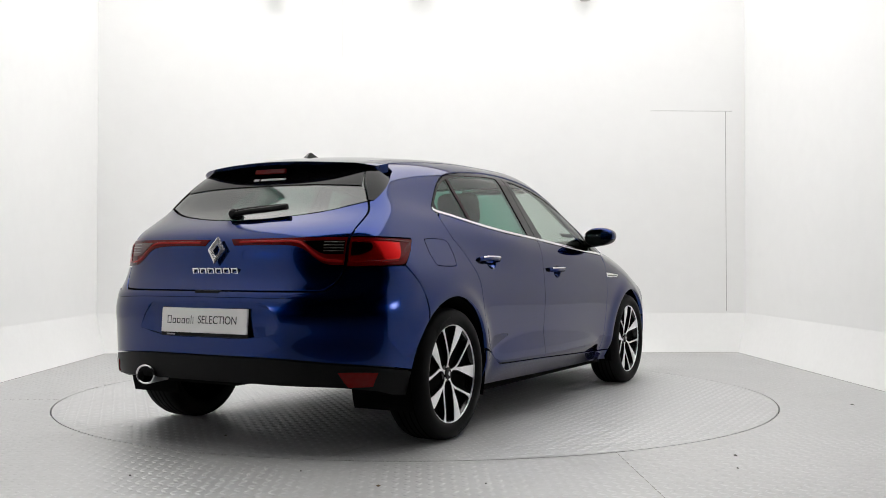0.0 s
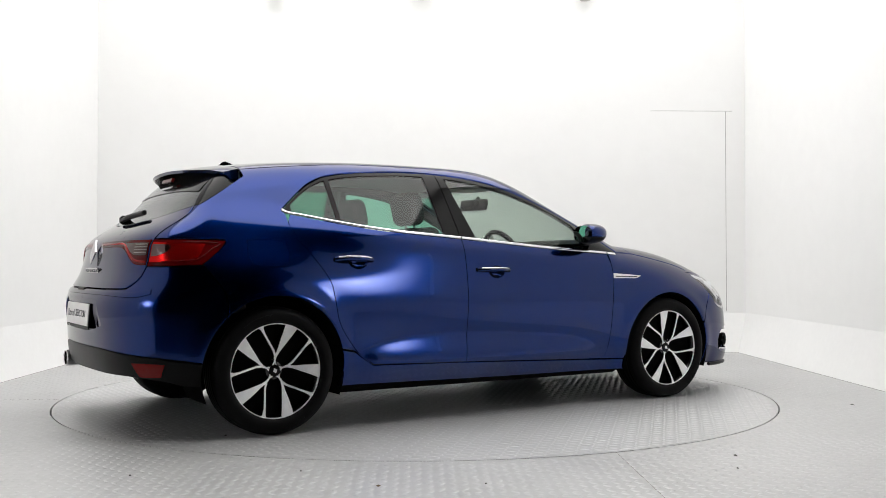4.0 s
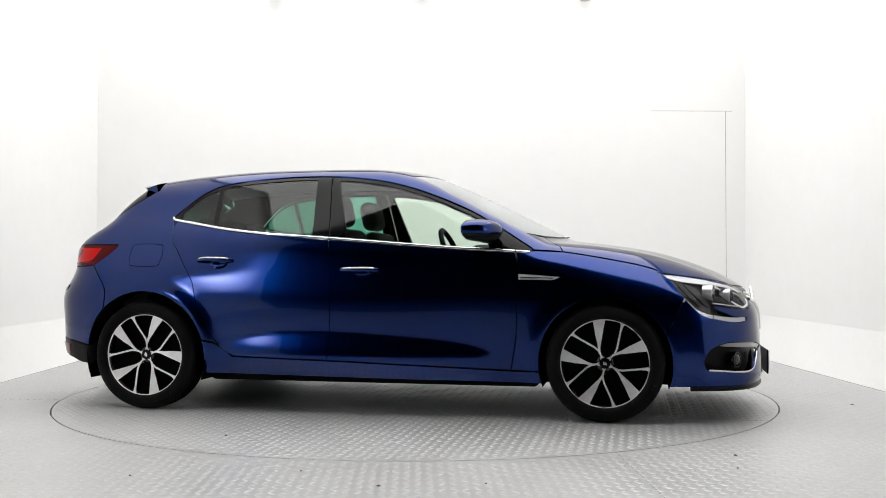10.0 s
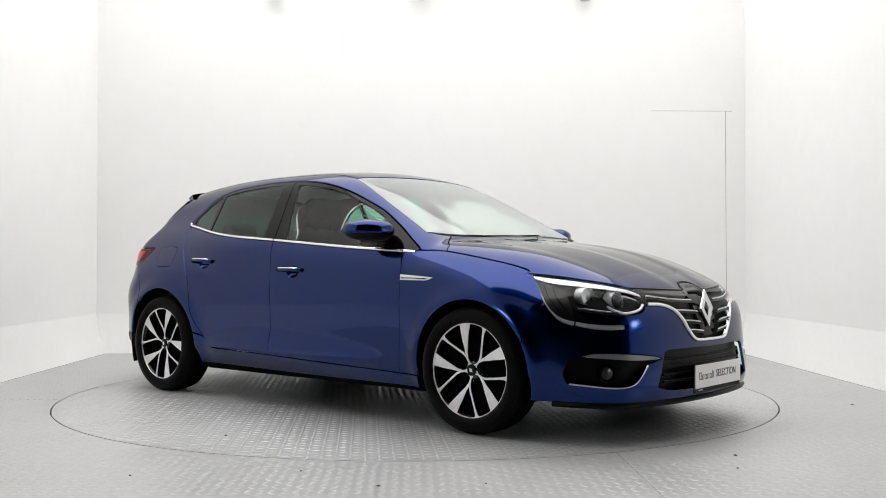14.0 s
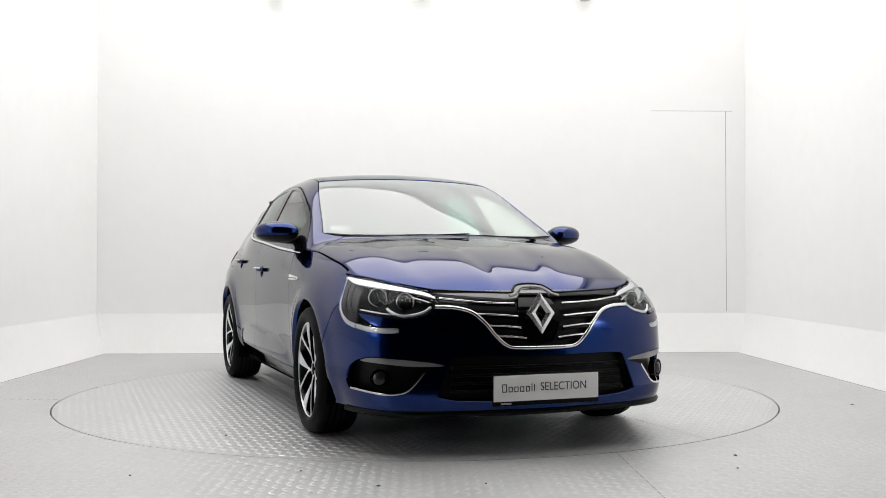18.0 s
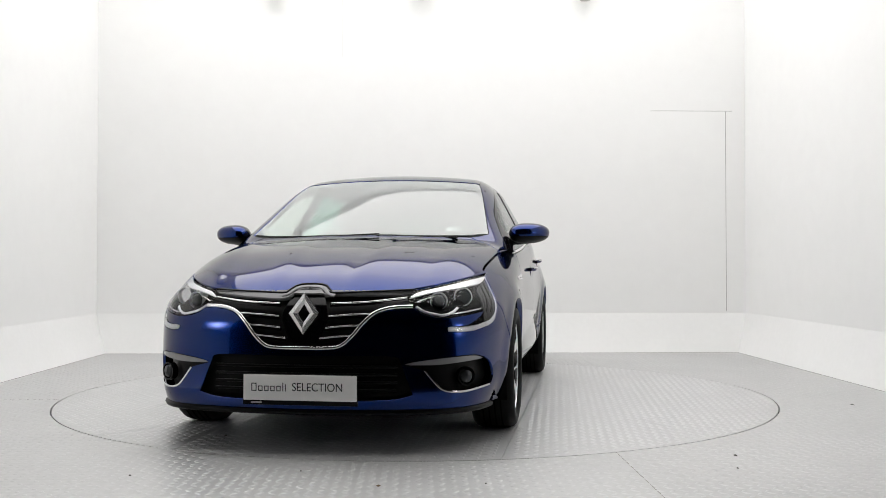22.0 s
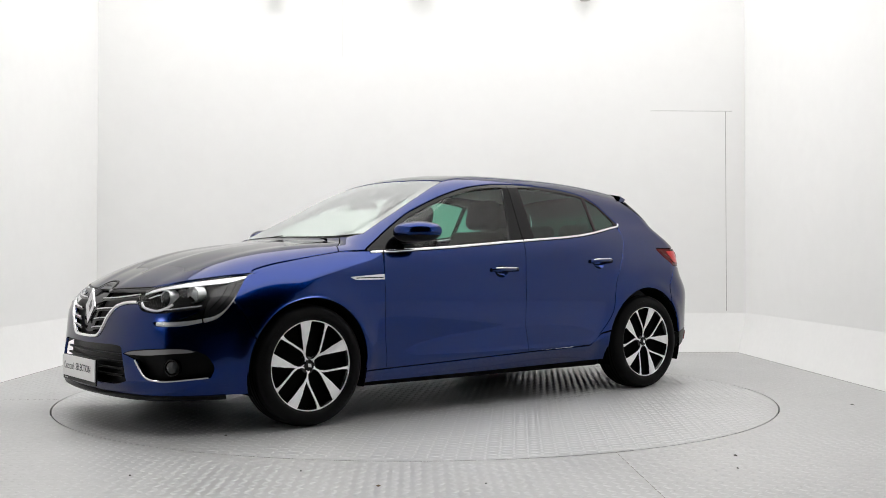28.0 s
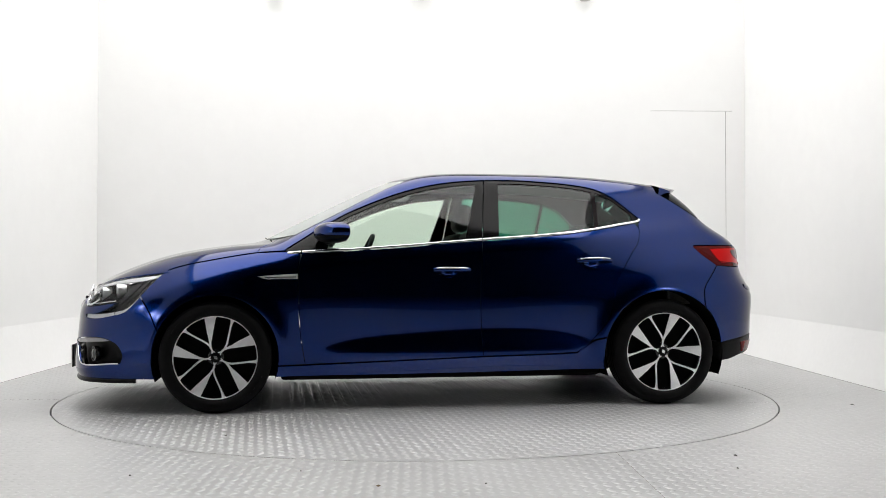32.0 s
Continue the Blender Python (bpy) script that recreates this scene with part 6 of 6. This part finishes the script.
def seat(car, x, y, rear=False):
    st = new("seat")
    st.parent = car
    tagged(st, "dark cloth rear bench" if rear else "dark cloth front seat with headrest")
    wd = 0.60 if rear else 0.25
    part("cushion", shade(box(x - 0.22, x + 0.28, y - wd, y + wd, 0.36, 0.56, 0.06, 4)), CLOTH, st)
    back = box(-0.06, 0.06, -wd, wd, 0, 0.60 if not rear else 0.52, 0.058, 4)
    part("backrest", shade(back), CLOTH, st, "", pose(x - 0.24, y, 0.50, 0, -20, 0))
    for yy in ((-0.36, 0.0, 0.36) if rear else (0.0,)):
        hr = box(-0.055, 0.055, -0.135, 0.135, -0.01, 0.19 if not rear else 0.14, 0.053, 5)
        head = part("headrest", shade(hr), CLOTH, st, "", pose(x - 0.24 - 0.215, y + yy, 1.09, 0, -12, 0) if not rear else pose(x - 0.43, y + yy, 1.00, 0, -12, 0))
        for q in (-0.05, 0.05):
            part("headrest_post", tube([(0, q, -0.07), (0, q, 0.03)], 0.006, 6), CHROME, head)


def interior(car):
    seat(car, 0.18, 0.36)
    seat(car, 0.18, -0.36)
    seat(car, -0.72, 0.0, True)
    bm = box(0.52, 1.0, -0.70, 0.70, 0.62, 0.92, 0.06, 4)
    for v in bm.verts:
        v.co.z -= 0.05 * max(0, (0.75 - v.co.x)) / 0.25
    d = part("dashboard", shade(bm), CABIN, car, "dark dashboard")
    part("instrument_hood", shade(box(0.55, 0.78, -0.53, -0.20, 0.88, 0.965, 0.035, 4)), CABIN, d)
    part("centre_console", shade(box(-0.2, 0.75, -0.11, 0.11, 0.3, 0.60, 0.03, 3)), CABIN, car)
    part("centre_screen", box(0.53, 0.545, -0.10, 0.10, 0.70, 0.90, 0.006), BLACK_GLOSS, d)
    pts = [(0.0, 0.185 * math.cos(t), 0.185 * math.sin(t)) for t in np.linspace(0, 2 * math.pi, 33)]
    sw = part("steering_wheel", tube(pts, 0.016, 10), BLACK_PLASTIC, car, "black steering wheel", pose(0.42, -0.36, 0.885, 0, -24, 0))
    part("wheel_boss", shade(box(-0.02, 0.05, -0.075, 0.075, -0.07, 0.06, 0.02, 3)), BLACK_PLASTIC, sw)
    for a in (8, 172, 270):
        t = radians(a)
        part("wheel_spoke", tube([(0.01, 0.05 * math.cos(t), 0.05 * math.sin(t)), (0, 0.18 * math.cos(t), 0.18 * math.sin(t))], 0.014, 8), BLACK_PLASTIC, sw)
    part("steering_column", tube([(0.44, -0.36, 0.87), (0.62, -0.36, 0.79)], 0.045, 12), BLACK_PLASTIC, sw, "", sw.matrix_basis.inverted())
    rm = part("interior_mirror", shade(box(-0.02, 0.012, -0.125, 0.125, -0.038, 0.038, 0.012, 3)), BLACK_PLASTIC, car, "interior mirror", pose(0.43, 0.0, 1.245, 0, 10, 8))
    part("mirror_mount", tube([(0.0, 0, 0.02), (0.03, 0, 0.06)], 0.012, 8), BLACK_PLASTIC, rm)
    part("sensor_box", shade(box(0.38, 0.50, -0.07, 0.07, 1.238, 1.275, 0.012, 3)), BLACK_PLASTIC, car)
    for y in (0.36, -0.36):
        part("sun_visor", shade(box(0.10, 0.28, y - 0.19, y + 0.19, 1.318, 1.336, 0.008)), HEADLINER, car, "", pose(0, 0, -0.01))
    for s, x, y in ((-1, 0.86, 0.60), (1, 0.90, 0.50)):
        q = from_view("top", [(x, y)])[0]
        part("screen_sticker", box(-0.028, 0.028, -0.045, 0.045, -0.0005, 0.0005), WHITE_MARK, car, "small white screen sticker", pose(q[0] - 0.004, s * y, q[2] - 0.014, -3 * s, 27, 0))


def build_car():
    car = tagged(new("car"), "dark blue five-door hatchback parked on the turntable", "car")
    wheels(car)
    underside(car)
    car_body(car)
    car_top(car)
    spoiler(car)
    car_rear(car)
    car_front(car)
    mirrors(car)
    interior(car)
    return car


SATIN_DARK = material("dark_satin_trim", (0.15, 0.15, 0.155), 0.38, metal=0.6)
LAMP_CORNER = material("dark_corner", (0.012, 0.012, 0.013), 0.3, metal=0.4, noise_scale=60, noise_amount=0.25)
HOOK = material("silver_light_guide", (0.60, 0.60, 0.61), 0.3, metal=0.4)
MIRROR = material("mirror_glass", (0.85, 0.87, 0.88), 0.01, metal=1.0)

floor = room()
floor_lugs(floor)
table = turntable()
walls()
ceiling_panels()
side_softboxes()
wall_lamps()
debris()
car = build_car()


def motions():
    headings = [(float(t), float(np.interp(t, [a for a, b in TURN], [b for a, b in TURN]))) for t in sorted({*range(0, 33), *[a for a, b in TURN]})]
    walk(table, [(t, pose(0, 0, 0, 0, 0, h)) for t, h in headings])
    walk(car, [(t, pose(0, 0, 0, 0, 0, h) @ pose(-CAR_OFF[0], -CAR_OFF[1], 0.0)) for t, h in headings])


motions()
